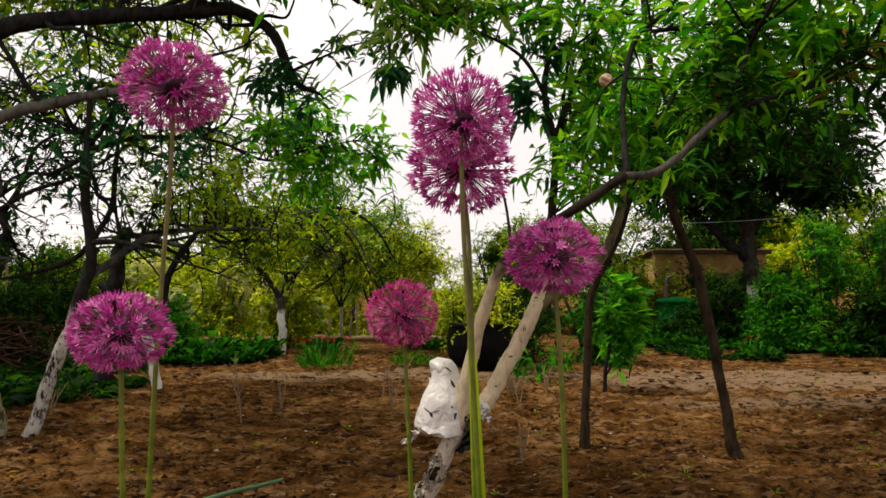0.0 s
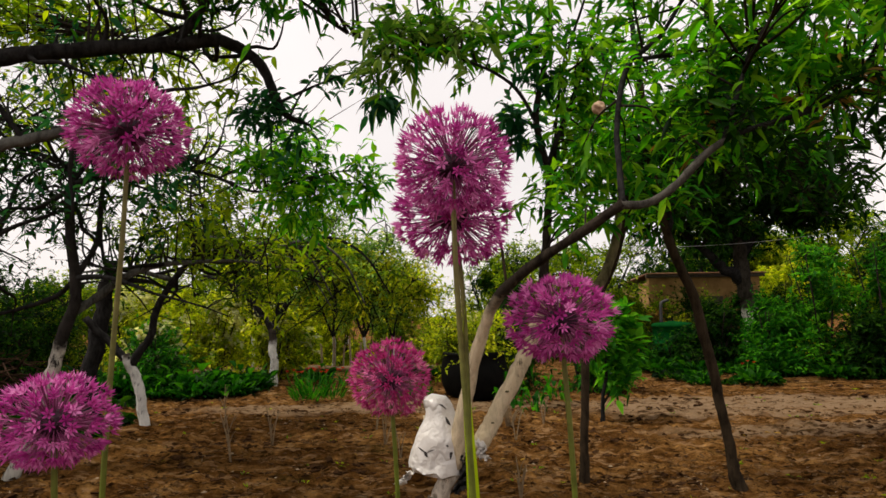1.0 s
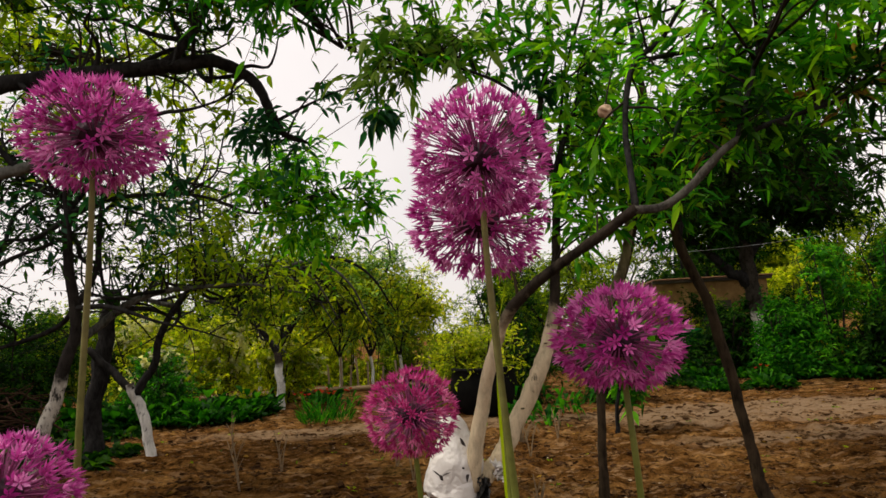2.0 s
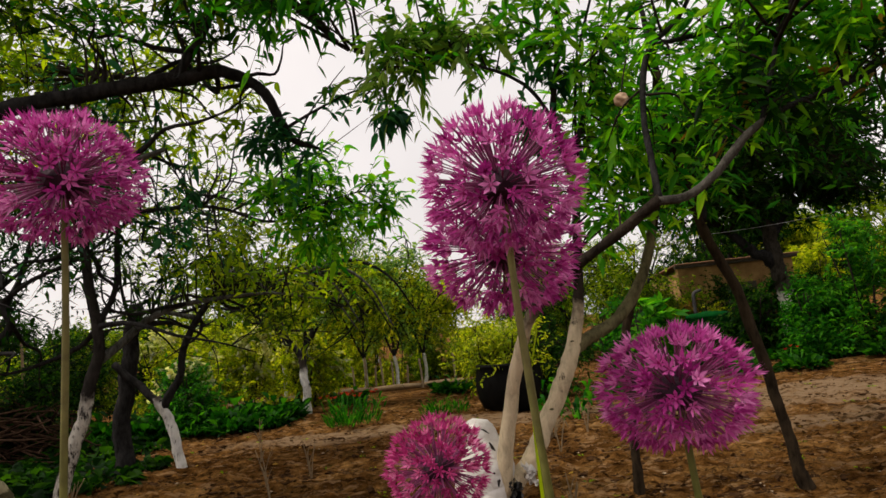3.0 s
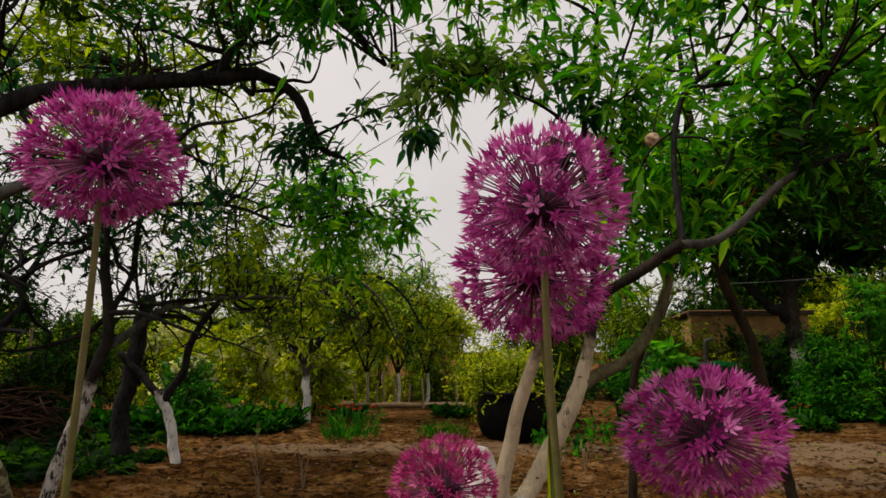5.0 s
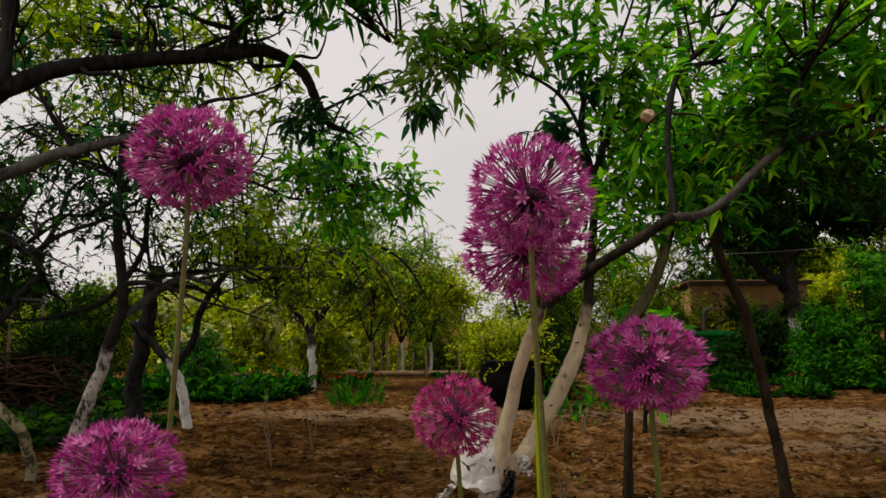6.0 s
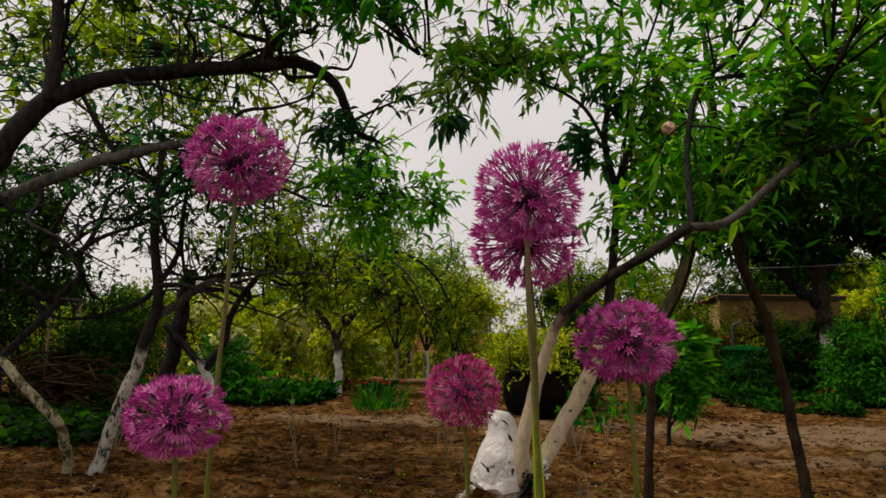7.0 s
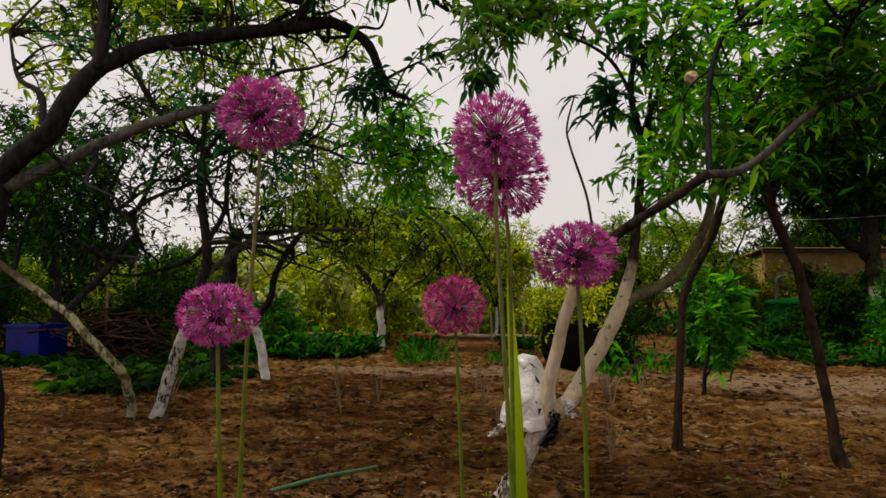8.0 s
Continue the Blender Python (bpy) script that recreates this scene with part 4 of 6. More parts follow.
# high crown, largely above the view, added to shade the soil on the left
crown(edge_tree, [(-3.0, 5.6, 3.4, 1.3, 1.2, 0.4), (-4.2, 5.2, 3.3, 0.9, 1.0, 0.4)], [p for p in edge_pts if p[2] > 2.0], M_OLIVE, 26, clumps=55, shoots=8, leaves=8, leaf=0.09, ratio=0.34, twig=0.006)
crown(edge_tree, [(-0.98, 4.4, 1.98, 0.26, 0.3, 0.28), (-0.80, 4.3, 1.70, 0.24, 0.3, 0.20), (-0.5, 4.3, 1.80, 0.14, 0.2, 0.14)],
      [p for p in edge_pts if p[0] > -1.3 and p[2] > 1.5], M_PEACH, 16, clumps=36, shoots=6, leaves=8, leaf=0.08, ratio=0.33, twig=0.004, stations=3, droop=0.4, single=150, hang=0.1)
crown(edge_tree, [(-2.7, 4.7, 1.95, 0.75, 0.35, 0.4), (-1.9, 4.7, 1.75, 0.6, 0.3, 0.3), (-2.2, 4.6, 2.3, 0.6, 0.3, 0.3)], [p for p in edge_pts if 1.0 < p[2] < 2.6], M_BLUE, 28, clumps=34, shoots=4, leaves=5,
      leaf=0.075, ratio=0.36, twig=0.006, shoot=0.26)
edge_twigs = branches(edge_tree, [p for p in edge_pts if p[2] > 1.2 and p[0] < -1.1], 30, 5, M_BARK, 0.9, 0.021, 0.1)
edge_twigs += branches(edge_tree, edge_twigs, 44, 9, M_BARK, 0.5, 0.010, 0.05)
crown(edge_tree, [(-2.5, 4.6, 1.6, 0.7, 0.4, 0.35), (-3.1, 4.6, 1.5, 0.4, 0.3, 0.35), (-3.0, 4.6, 2.1, 0.5, 0.3, 0.4)], edge_twigs, M_DARK_SHADED, 33, clumps=50, shoots=5, leaves=6, leaf=0.07, ratio=0.38, twig=0.006, twig_material=M_BARK, shoot=0.24)
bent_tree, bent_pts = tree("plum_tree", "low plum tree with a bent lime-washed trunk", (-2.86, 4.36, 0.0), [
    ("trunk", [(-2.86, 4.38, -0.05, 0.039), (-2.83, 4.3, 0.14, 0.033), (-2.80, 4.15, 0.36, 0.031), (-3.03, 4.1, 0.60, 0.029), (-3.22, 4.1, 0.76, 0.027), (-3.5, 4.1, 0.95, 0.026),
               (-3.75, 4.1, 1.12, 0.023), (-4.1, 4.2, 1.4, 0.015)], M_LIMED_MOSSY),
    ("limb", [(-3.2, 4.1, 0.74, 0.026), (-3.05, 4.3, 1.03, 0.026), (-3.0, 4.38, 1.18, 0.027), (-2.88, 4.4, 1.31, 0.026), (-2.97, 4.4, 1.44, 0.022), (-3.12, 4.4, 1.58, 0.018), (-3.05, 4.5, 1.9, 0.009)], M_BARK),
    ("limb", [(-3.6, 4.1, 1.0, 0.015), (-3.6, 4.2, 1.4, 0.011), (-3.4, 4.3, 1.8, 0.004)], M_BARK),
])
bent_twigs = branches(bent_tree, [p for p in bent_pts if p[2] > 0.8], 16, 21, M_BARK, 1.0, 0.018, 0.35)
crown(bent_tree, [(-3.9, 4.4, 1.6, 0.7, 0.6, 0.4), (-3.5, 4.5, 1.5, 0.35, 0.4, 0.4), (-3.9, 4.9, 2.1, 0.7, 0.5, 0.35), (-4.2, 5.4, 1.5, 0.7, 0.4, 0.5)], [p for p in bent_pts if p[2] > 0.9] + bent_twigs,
      M_DARK_SHADED, 18, clumps=125, shoots=6, leaves=7, leaf=0.07, ratio=0.38, twig=0.0045)

far_plum, far_plum_pts = tree("plum_tree", "old plum tree with a forked lime-washed trunk and drooping twigs", (-2.75, 6.4, 0.0), [
    ("trunk", [(-2.72, 6.4, -0.05, 0.052), (-2.75, 6.4, 0.2, 0.044), (-2.82, 6.4, 0.45, 0.044), (-2.92, 6.4, 0.66, 0.044)], M_LIMED_FAR),
    ("limb", [(-2.88, 6.4, 0.6, 0.040), (-3.1, 6.4, 0.8, 0.036), (-3.3, 6.4, 1.0, 0.032)], M_BARK),
    ("limb", [(-2.86, 6.4, 0.55, 0.040), (-2.68, 6.4, 0.85, 0.036), (-2.62, 6.4, 1.1, 0.032), (-2.40, 6.4, 1.45, 0.029), (-2.1, 6.4, 1.6, 0.024), (-1.6, 6.4, 1.55, 0.016), (-1.1, 6.4, 1.3, 0.007)], M_BARK),
    ("limb", [(-2.5, 6.4, 1.35, 0.024), (-2.9, 6.35, 1.45, 0.019), (-3.3, 6.3, 1.42, 0.009)], M_BARK_GREY),
    ("limb", [(-2.3, 6.4, 1.5, 0.024), (-2.2, 6.45, 1.85, 0.019), (-2.3, 6.5, 2.3, 0.011), (-2.2, 6.5, 2.7, 0.005)], M_BARK),
])
crown(far_plum, [(-1.7, 6.5, 1.6, 0.9, 0.6, 0.5), (-2.5, 6.6, 2.1, 0.9, 0.5, 0.6)], [p for p in far_plum_pts if p[2] > 1.0], M_OLIVE, 19,
      clumps=88, shoots=6, leaves=7, leaf=0.075, ratio=0.38, twig=0.006, twig_material=M_BARK)

branches(far_plum, [p for p in far_plum_pts if p[2] > 1.0], 22, 7, M_BARK, 1.0, 0.020, -0.1)
rng = np.random.RandomState(52)
arcs = []
for i in range(9):
    x, z = -2.3 + 0.12 * i, 1.52 + 0.10 * rng.rand() + 0.05 * (i % 3)
    w, y = 0.55 + 0.35 * rng.rand(), 6.4 + 0.3 * rng.normal()
    arcs.append(("branch", [(x, y, z, 0.020), (x + 0.25 * w, y, z + 0.06, 0.018), (x + 0.55 * w, y - 0.05, z + 0.02, 0.015), (x + 0.85 * w, y - 0.05, z - 0.16, 0.011),
                            (x + 1.1 * w, y, z - 0.42 - 0.15 * rng.rand(), 0.006)], M_BARK_GREY if i % 2 else M_BARK))
more_limbs(far_plum, arcs, sides=7, first=30)

_, snag_pts = tree("dead_tree", "dead dark sawn-off tree stem", (-3.28, 6.45, 0.0), [
    ("trunk", [(-3.28, 6.45, -0.05, 0.09), (-3.25, 6.45, 0.5, 0.075), (-3.20, 6.5, 1.0, 0.075), (-3.12, 6.5, 1.53, 0.062)], M_BARK),
], sides=12)


# ---- kinds of plants in the background ----
def clump(name, label, category, group, at, count, length, ratio, material, seed, spread=0.12, rise=0.8, droop=0.5, stations=3, second=None):
    """A tuft of leaves that rise from the ground; second adds a part of petals: (part name, count, height, size, material)."""
    rng = np.random.RandomState(seed)
    t = thing(name, at, label, category, group)
    a = rng.rand(count) * 6.283
    r = spread * np.sqrt(rng.rand(count))
    pos = np.stack([r * np.cos(a), r * np.sin(a), np.abs(rng.normal(0, 0.25, count)) * length * rise], 1)
    way = np.stack([np.cos(a), np.sin(a), np.full(count, rise) + rng.normal(0, 0.25, count)], 1)
    v, f = leaf_arrays(rng, pos, way, length * (0.6 + 0.6 * rng.rand(count)), ratio, droop, stations)
    child("foliage", triangles("foliage", v, f, material), t, "", "stuff")
    if second:
        pn, n, height, size, mat = second
        a = rng.rand(n) * 6.283
        r = spread * 1.3 * np.sqrt(rng.rand(n))
        c = np.stack([r * np.cos(a), r * np.sin(a), height * (0.75 + 0.35 * rng.rand(n))], 1)
        for q in c:
            sv, sf = tube([(q[0] * 0.6, q[1] * 0.6, 0.0, 0.004), (*q, 0.003)], 4)
            child("stalk", mesh_from("stalk", sv, sf, M_STEM), t)
            k = 6
            b = np.arange(k) * 6.283 / k
            way = np.stack([np.cos(b), np.sin(b), np.full(k, 1.1)], 1)
            v, f = leaf_arrays(rng, np.repeat(q[None], k, 0), way, np.full(k, size), 0.55, 0.1, 1)
            child(pn, triangles(pn, v, f, mat), t)
    return t


def shrub(name, label, at, size, material, seed, clumps=40, leaf=0.07, ratio=0.4, shoots=8, leaves=8, category="shrub", group="", blossom=0, low=0.1, droop=0.3, shoot=0.25):
    """A bush of several stems with an uneven leafy crown; size is (rx, ry, height)."""
    rng = np.random.RandomState(seed)
    x, y, z = at
    rx, ry, h = size
    stems = []
    for i in range(5):
        a = rng.rand() * 6.283
        stems.append(("stem", [(x + 0.1 * math.cos(a), y + 0.1 * math.sin(a), z - 0.05, 0.02), (x + rx * 0.3 * math.cos(a), y + ry * 0.3 * math.sin(a), z + h * 0.4, 0.014),
                               (x + rx * 0.55 * math.cos(a), y + ry * 0.55 * math.sin(a), z + h * 0.8, 0.006)], M_TWIG))
    t, pts = tree(name, label, at, stems, category, group, sides=6)
    blobs = []
    for i in range(6):
        a = rng.rand() * 6.283
        k = 0.5 * rng.rand()
        blobs.append((x + rx * k * math.cos(a), y + ry * k * math.sin(a), z + h * (low + (0.9 - low) * (i + 0.6) / 6.5), rx * (0.75 - 0.07 * i), ry * (0.75 - 0.07 * i), h * 0.2))
    crown(t, blobs, pts, material, seed, clumps=clumps, shoots=shoots, leaves=leaves, leaf=leaf, ratio=ratio, twig=0.005, droop=droop, shoot=shoot)
    if blossom:
        crown(t, blobs[2:], pts, M_BLOSSOM, seed + 500, clumps=blossom * 3 // 2, shoots=4, leaves=10, leaf=0.075, ratio=0.8, twig=0.003, name="blossom", shoot=0.16)
    return t


def orchard_tree(label, at, height, rx, material, seed, clumps=60, leaf=0.09, ratio=0.36, limed=True, group="orchard trees", lowest=0.35, thick=0.06):
    x, y, z = at
    rng = np.random.RandomState(seed)
    fork = height * lowest
    limbs = [("trunk", [(x, y, z - 0.05, thick * 1.2), (x + 0.03, y, z + fork * 0.5, thick), (x, y, z + fork, thick * 0.9)], M_LIMED_FAR if limed else M_BARK)]
    for i in range(4):
        a = i * 1.57 + rng.rand()
        limbs.append(("limb", [(x, y, z + fork * 0.92, thick * 0.7), (x + rx * 0.35 * math.cos(a), y + rx * 0.35 * math.sin(a), z + height * 0.6, thick * 0.5),
                               (x + rx * 0.6 * math.cos(a), y + rx * 0.6 * math.sin(a), z + height * 0.88, thick * 0.2)], M_BARK))
    t, pts = tree("orchard_tree", label, at, limbs, "tree", group, sides=8)
    blobs = []
    for i in range(7):
        a = rng.rand() * 6.283
        blobs.append((x + rx * 0.5 * math.cos(a), y + rx * 0.4 * math.sin(a), z + height * (lowest + 0.12 + (0.95 - lowest - 0.12) * (i + 0.5) / 7), rx * 0.6, rx * 0.5, height * 0.15))
    crown(t, blobs, [p for p in pts if p[2] > z + fork * 0.9], material, seed, clumps=clumps, shoots=8, leaves=8, leaf=leaf, ratio=ratio, twig=0.008, shoot=0.3)
    return t


def placed(x, y, z=0.0, turn=0.0, s=1.0):
    return pose(x, y, z, 0, 0, turn) @ Matrix.Scale(s, 4)


# ---- the plastic bag on the stump beside the near trunk ----
def white_bag():
    t = thing("plastic_bag", (-0.03, 2.88, 0.315), "crumpled white plastic bag tied over a sawn-off limb", "bag")
    bm = bmesh.new()
    bmesh.ops.create_icosphere(bm, subdivisions=4, radius=1.0)
    jit = np.random.RandomState(4)
    for q in bm.verts:
        q.co = (q.co + Vector(jit.normal(0, 0.022, 3))).normalized()
    prof = [(0.0, 0.090), (0.08, 0.116), (0.30, 0.114), (0.46, 0.104), (0.58, 0.088), (0.70, 0.068), (0.76, 0.058), (0.83, 0.055), (0.91, 0.047), (0.965, 0.030), (1.0, 0.002)]
    rng = np.random.RandomState(9)
    waves = [(Vector(unit(rng.normal(size=3))), 3 + 6 * rng.rand(), rng.rand()) for i in range(9)]

    def crumple(p):
        """Sharp ridges and valleys in many directions, as in crushed film."""
        return sum(abs((p.dot(d) * k + ph) % 1.0 - 0.5) - 0.25 for d, k, ph in waves)
    for q in bm.verts:
        c = q.co.normalized()
        s = 0.5 + math.asin(max(-1, min(1, c.z))) / math.pi
        w = float(np.interp(s, [p[0] for p in prof], [p[1] for p in prof]))
        a = math.atan2(c.y, c.x)
        h = 0.34 * s
        edge = min(1.0, s / 0.06, (1 - s) / 0.08)
        if s < 0.06:
            w *= s / 0.06
        p = Vector((math.cos(a) * 0.11, math.sin(a) * 0.11, h))
        bent = p + noise.noise_vector(p * 11) * 0.035
        fold = 0.020 * noise.noise(p * 7) + 0.008 * crumple(bent) + 0.006 * math.sin(a * 5 + h * 14) * (1 - s)
        w = max(0.0, w + fold * edge)
        q.co = Vector((w * math.cos(a) - 0.005 * s + 0.030 * math.sin(h * 8), 0.85 * w * math.sin(a), h - 0.018 * (1 - s) * math.cos(a + 0.4)))
    bmesh.ops.dissolve_limit(bm, angle_limit=radians(5), verts=bm.verts, edges=bm.edges)
    bmesh.ops.triangulate(bm, faces=bm.faces)
    for f in bm.faces:
        f.smooth = True
    for e in bm.edges:
        e.smooth = e.calc_face_angle(0) < radians(42)
    skin = bvhtree.BVHTree.FromBMesh(bm)
    part("bag", bm, M_PLASTIC_WHITE, t, "crumpled white film")
    # dark slivers laid on the film paint the shade in its creases
    crease_dark = plain_material("crease_shade", (0.010, 0.008, 0.007), (0.05, 0.04, 0.035), 60, 0.7)
    for line, wide in (([(-0.066, 0.132), (-0.050, 0.121), (-0.036, 0.112)], 0.0022), ([(-0.042, 0.116), (-0.034, 0.106), (-0.028, 0.096)], 0.0055),
                       ([(-0.034, 0.110), (-0.018, 0.118), (0.004, 0.126)], 0.0024), ([(0.060, 0.112), (0.066, 0.102), (0.064, 0.088)], 0.0085),
                       ([(0.046, 0.142), (0.056, 0.136)], 0.0028), ([(0.020, 0.296), (0.034, 0.288), (0.052, 0.272)], 0.0022),
                       ([(0.045, 0.245), (0.054, 0.228), (0.066, 0.212)], 0.0045)):
        rows = spline([(x, 0, z, 0) for x, z in line], 5)
        v, f = [], []
        for i, row in enumerate(rows):
            w = wide * (0.15 + math.sin(math.pi * i / (len(rows) - 1)))
            for side in (-1, 1):
                x, z = row[0] + side * w * 0.6, row[2] + side * w
                hit = skin.ray_cast(Vector((x, -1, z)), Vector((0, 1, 0)))[0]
                if hit is None:
                    break
                v.append((x, hit.y - 0.0015, z))
        for i in range(len(v) // 2 - 1):
            f.append((2 * i, 2 * i + 2, 2 * i + 3, 2 * i + 1))
        if f:
            child("dark_crease", mesh_from("dark_crease", v, f, crease_dark), t, "dark crease in the film, its shade laid on as a sliver")

    def rag(name, line, wide, material, label, seed):
        """A crushed strip of film along a line."""
        rng = np.random.RandomState(seed)
        v, f = [], []
        n = 7
        for i, p in enumerate(spline([(*q, 0.01) for q in line], 6)):
            for k in range(n):
                u = k / (n - 1) - 0.5
                q = Vector(p[:3]) + Vector((u * wide, 0.02 * math.sin(u * 9 + i), 0)) + Vector(rng.normal(0, 0.006, 3))
                v.append(tuple(q))
        rows = len(v) // n
        for i in range(rows - 1):
            for k in range(n - 1):
                f.append((i * n + k, i * n + k + 1, (i + 1) * n + k + 1, (i + 1) * n + k))
        m = mesh_from(name, v, f, material, smooth=False)
        child(name, m, t, label)

    # black strip added as the shadowed gap below the bag
    black = plain_material("gap_shade", (0.006, 0.006, 0.006), (0.02, 0.018, 0.016), 20, 0.5, 0.3)
    rag("dark_gap", [(0.12, -0.05, 0.10), (0.13, -0.06, 0.05), (0.115, -0.055, 0.0), (0.09, -0.05, -0.05)], 0.045, black, "black strip standing in for the dark gap under the bag", 3)
    rag("loose_end", [(0.17, -0.05, 0.15), (0.19, -0.065, 0.13), (0.185, -0.065, 0.10), (0.20, -0.07, 0.08)], 0.03, M_PLASTIC_WHITE, "torn white end of the bag", 5)
    rag("loose_end", [(-0.10, -0.04, 0.03), (-0.125, -0.045, 0.0), (-0.15, -0.05, -0.012)], 0.03, M_PLASTIC_WHITE, "torn white end of the bag", 6)
    return t


white_bag()


# ---- the dried fruit that hangs in the peach leaves ----
def dried_fruit():
    t = thing("dried_fruit", (0.616, 2.555, 1.71), "shrivelled tan fruit hanging among green peach leaves", "fruit")
    bm = bmesh.new()
    bmesh.ops.create_icosphere(bm, subdivisions=4, radius=0.027)
    for q in bm.verts:
        q.co *= 1 + 0.28 * noise.noise(q.co * 55) - 0.1 * abs(noise.noise(q.co * 160))
        q.co.z *= 0.92
    for f in bm.faces:
        f.smooth = True
    bmesh.ops.translate(bm, verts=bm.verts, vec=(0, 0, 0.03))
    part("flesh", bm, plain_material("shrivelled_skin", (0.34, 0.20, 0.11), (0.62, 0.44, 0.30), 50, 0.8), t)
    child("stalk", mesh_from("stalk", *tube(spline([(0, 0, 0.05, 0.003), (0.02, 0.02, 0.12, 0.003), (0.05, 0.05, 0.20, 0.003)], 5), 5), M_TWIG), t)


dried_fruit()

# ---- beds and shrubs across the plot ----
wide_tree, wide_pts = tree("orchard_tree", "wide orchard tree with a lime-washed trunk and yellow-green drooping crown", (-2.46, 10.2, 0.0), [
    ("trunk", [(-2.46, 10.2, -0.05, 0.072), (-2.45, 10.2, 0.2, 0.062), (-2.47, 10.2, 0.5, 0.060), (-2.48, 10.2, 0.80, 0.058)], M_LIMED_FAR),
    ("limb", [(-2.48, 10.2, 0.74, 0.045), (-2.60, 10.15, 1.0, 0.042), (-2.82, 10.1, 1.28, 0.036), (-3.2, 10.0, 1.55, 0.026), (-3.7, 9.9, 1.66, 0.012)], M_BARK),
    ("limb", [(-2.48, 10.2, 0.76, 0.045), (-2.36, 10.2, 1.05, 0.042), (-2.02, 10.2, 1.42, 0.036), (-1.5, 10.2, 1.72, 0.026), (-0.9, 10.2, 1.74, 0.016), (-0.4, 10.2, 1.55, 0.008)], M_BARK),
    ("limb", [(-2.4, 10.2, 1.0, 0.034), (-2.45, 10.3, 1.5, 0.028), (-2.25, 10.3, 2.0, 0.018), (-2.3, 10.3, 2.4, 0.008)], M_BARK),
    ("limb", [(-1.7, 10.2, 1.62, 0.022), (-1.35, 10.1, 1.5, 0.018), (-1.0, 10.0, 1.2, 0.010), (-0.85, 10.0, 0.9, 0.005)], M_BARK),
], "tree", "orchard trees", sides=8)
wide_twigs = branches(wide_tree, [p for p in wide_pts if p[2] > 1.1], 26, 51, M_BARK, 1.1, 0.02, -0.05)
WIDE = [(-2.5, 10.2, 1.75, 0.8, 0.6, 0.45), (-1.7, 10.1, 1.70, 0.9, 0.6, 0.50), (-0.9, 10.1, 1.52, 0.8, 0.6, 0.45), (-0.25, 10.2, 1.30, 0.42, 0.4, 0.3)]
HIGH_WIDE = [(-2.1, 10.2, 2.25, 0.6, 0.5, 0.3), (-1.45, 10.1, 2.2, 0.6, 0.5, 0.32), (-0.85, 10.1, 2.0, 0.45, 0.5, 0.28), (-1.5, 10.0, 1.6, 1.0, 0.5, 0.4)]
crown(wide_tree, WIDE, [p for p in wide_pts if p[2] > 1.0] + wide_twigs, M_YELLOW, 31, clumps=105, shoots=7, leaves=7, leaf=0.085, ratio=0.4, twig=0.007, shoot=0.28)
crown(wide_tree, HIGH_WIDE, [p for p in wide_pts if p[2] > 1.0] + wide_twigs, M_PALE, 33, clumps=58, shoots=7, leaves=7, leaf=0.09, ratio=0.38, twig=0.007, shoot=0.3)
crown(wide_tree, WIDE, [p for p in wide_pts if p[2] > 1.0] + wide_twigs, M_OLIVE, 32, clumps=22, shoots=7, leaves=7, leaf=0.085, ratio=0.4, twig=0.007, shoot=0.28, hang=0.2)
for i, (x, y, h, w, m) in enumerate([(-2.0, 13.0, 2.4, 1.2, M_YELLOW), (-1.4, 12.9, 2.3, 1.0, M_PALE), (-0.9, 13.6, 2.2, 0.9, M_YELLOW), (-3.6, 13.2, 2.6, 1.2, M_OLIVE)]):
    orchard_tree("orchard tree with a lime-washed trunk and fresh green crown", (x, y, 0), h, w, m, 40 + i, clumps=85, leaf=0.09, lowest=0.27, thick=0.032)
for i, (x, y, rx, h, m, bl) in enumerate([(-4.6, 10.4, 0.9, 1.5, M_YELLOW, 14), (-3.5, 10.6, 0.8, 1.4, M_YELLOW, 18), (-2.7, 11.2, 0.8, 1.3, M_YELLOW, 12), (-5.6, 9.6, 0.9, 1.85, M_DARK_SHADED, 0),
                                          (-6.8, 9.2, 1.0, 2.0, M_DARK_SHADED, 0), (-8.0, 8.6, 1.0, 1.8, M_DARK_SHADED, 0), (-5.2, 7.9, 0.6, 1.0, M_DARK_SHADED, 0), (-7.4, 7.6, 0.8, 1.5, M_DARK_SHADED, 0),
                                          (-9.2, 8.2, 1.2, 2.2, M_DARK_SHADED, 0), (-3.9, 9.4, 0.7, 0.9, M_HERB, 6)]):
    shrub("flowering_shrub" if bl else "shrub", "yellow-green garden shrub with pale blossom" if bl else "dense leafy garden shrub", (x, y, 0), (rx, 0.6, h), m, 60 + i, clumps=85, leaf=0.075, blossom=bl)

herb = clump("peony_plant", "lush dark green peony clump in the bed", "plant", "bed plants", (-3.6, 8.7, 0), 150, 0.19, 0.36, M_BED, 70, 0.24, 1.3)
low_herb = clump("strawberry_plant", "low broad-leaved green plant in the bed", "plant", "bed plants", (-4.2, 6.5, 0), 90, 0.12, 0.6, M_DARK_SHADED, 71, 0.2, 0.7)
rng = np.random.RandomState(5)
for i in range(34):
    x = -4.9 + 2.4 * rng.rand()
    copy_thing(herb, placed(x, 8.55 + 1.0 * rng.rand() + 0.12 * abs(x + 3), 0, rng.rand() * 360, 0.8 + 0.6 * rng.rand()))
for i in range(36):
    x = -7.2 + 3.7 * rng.rand()
    copy_thing(low_herb, placed(x, 6.2 + 2.1 * rng.rand(), 0, rng.rand() * 360, 0.9 + 0.8 * rng.rand()))
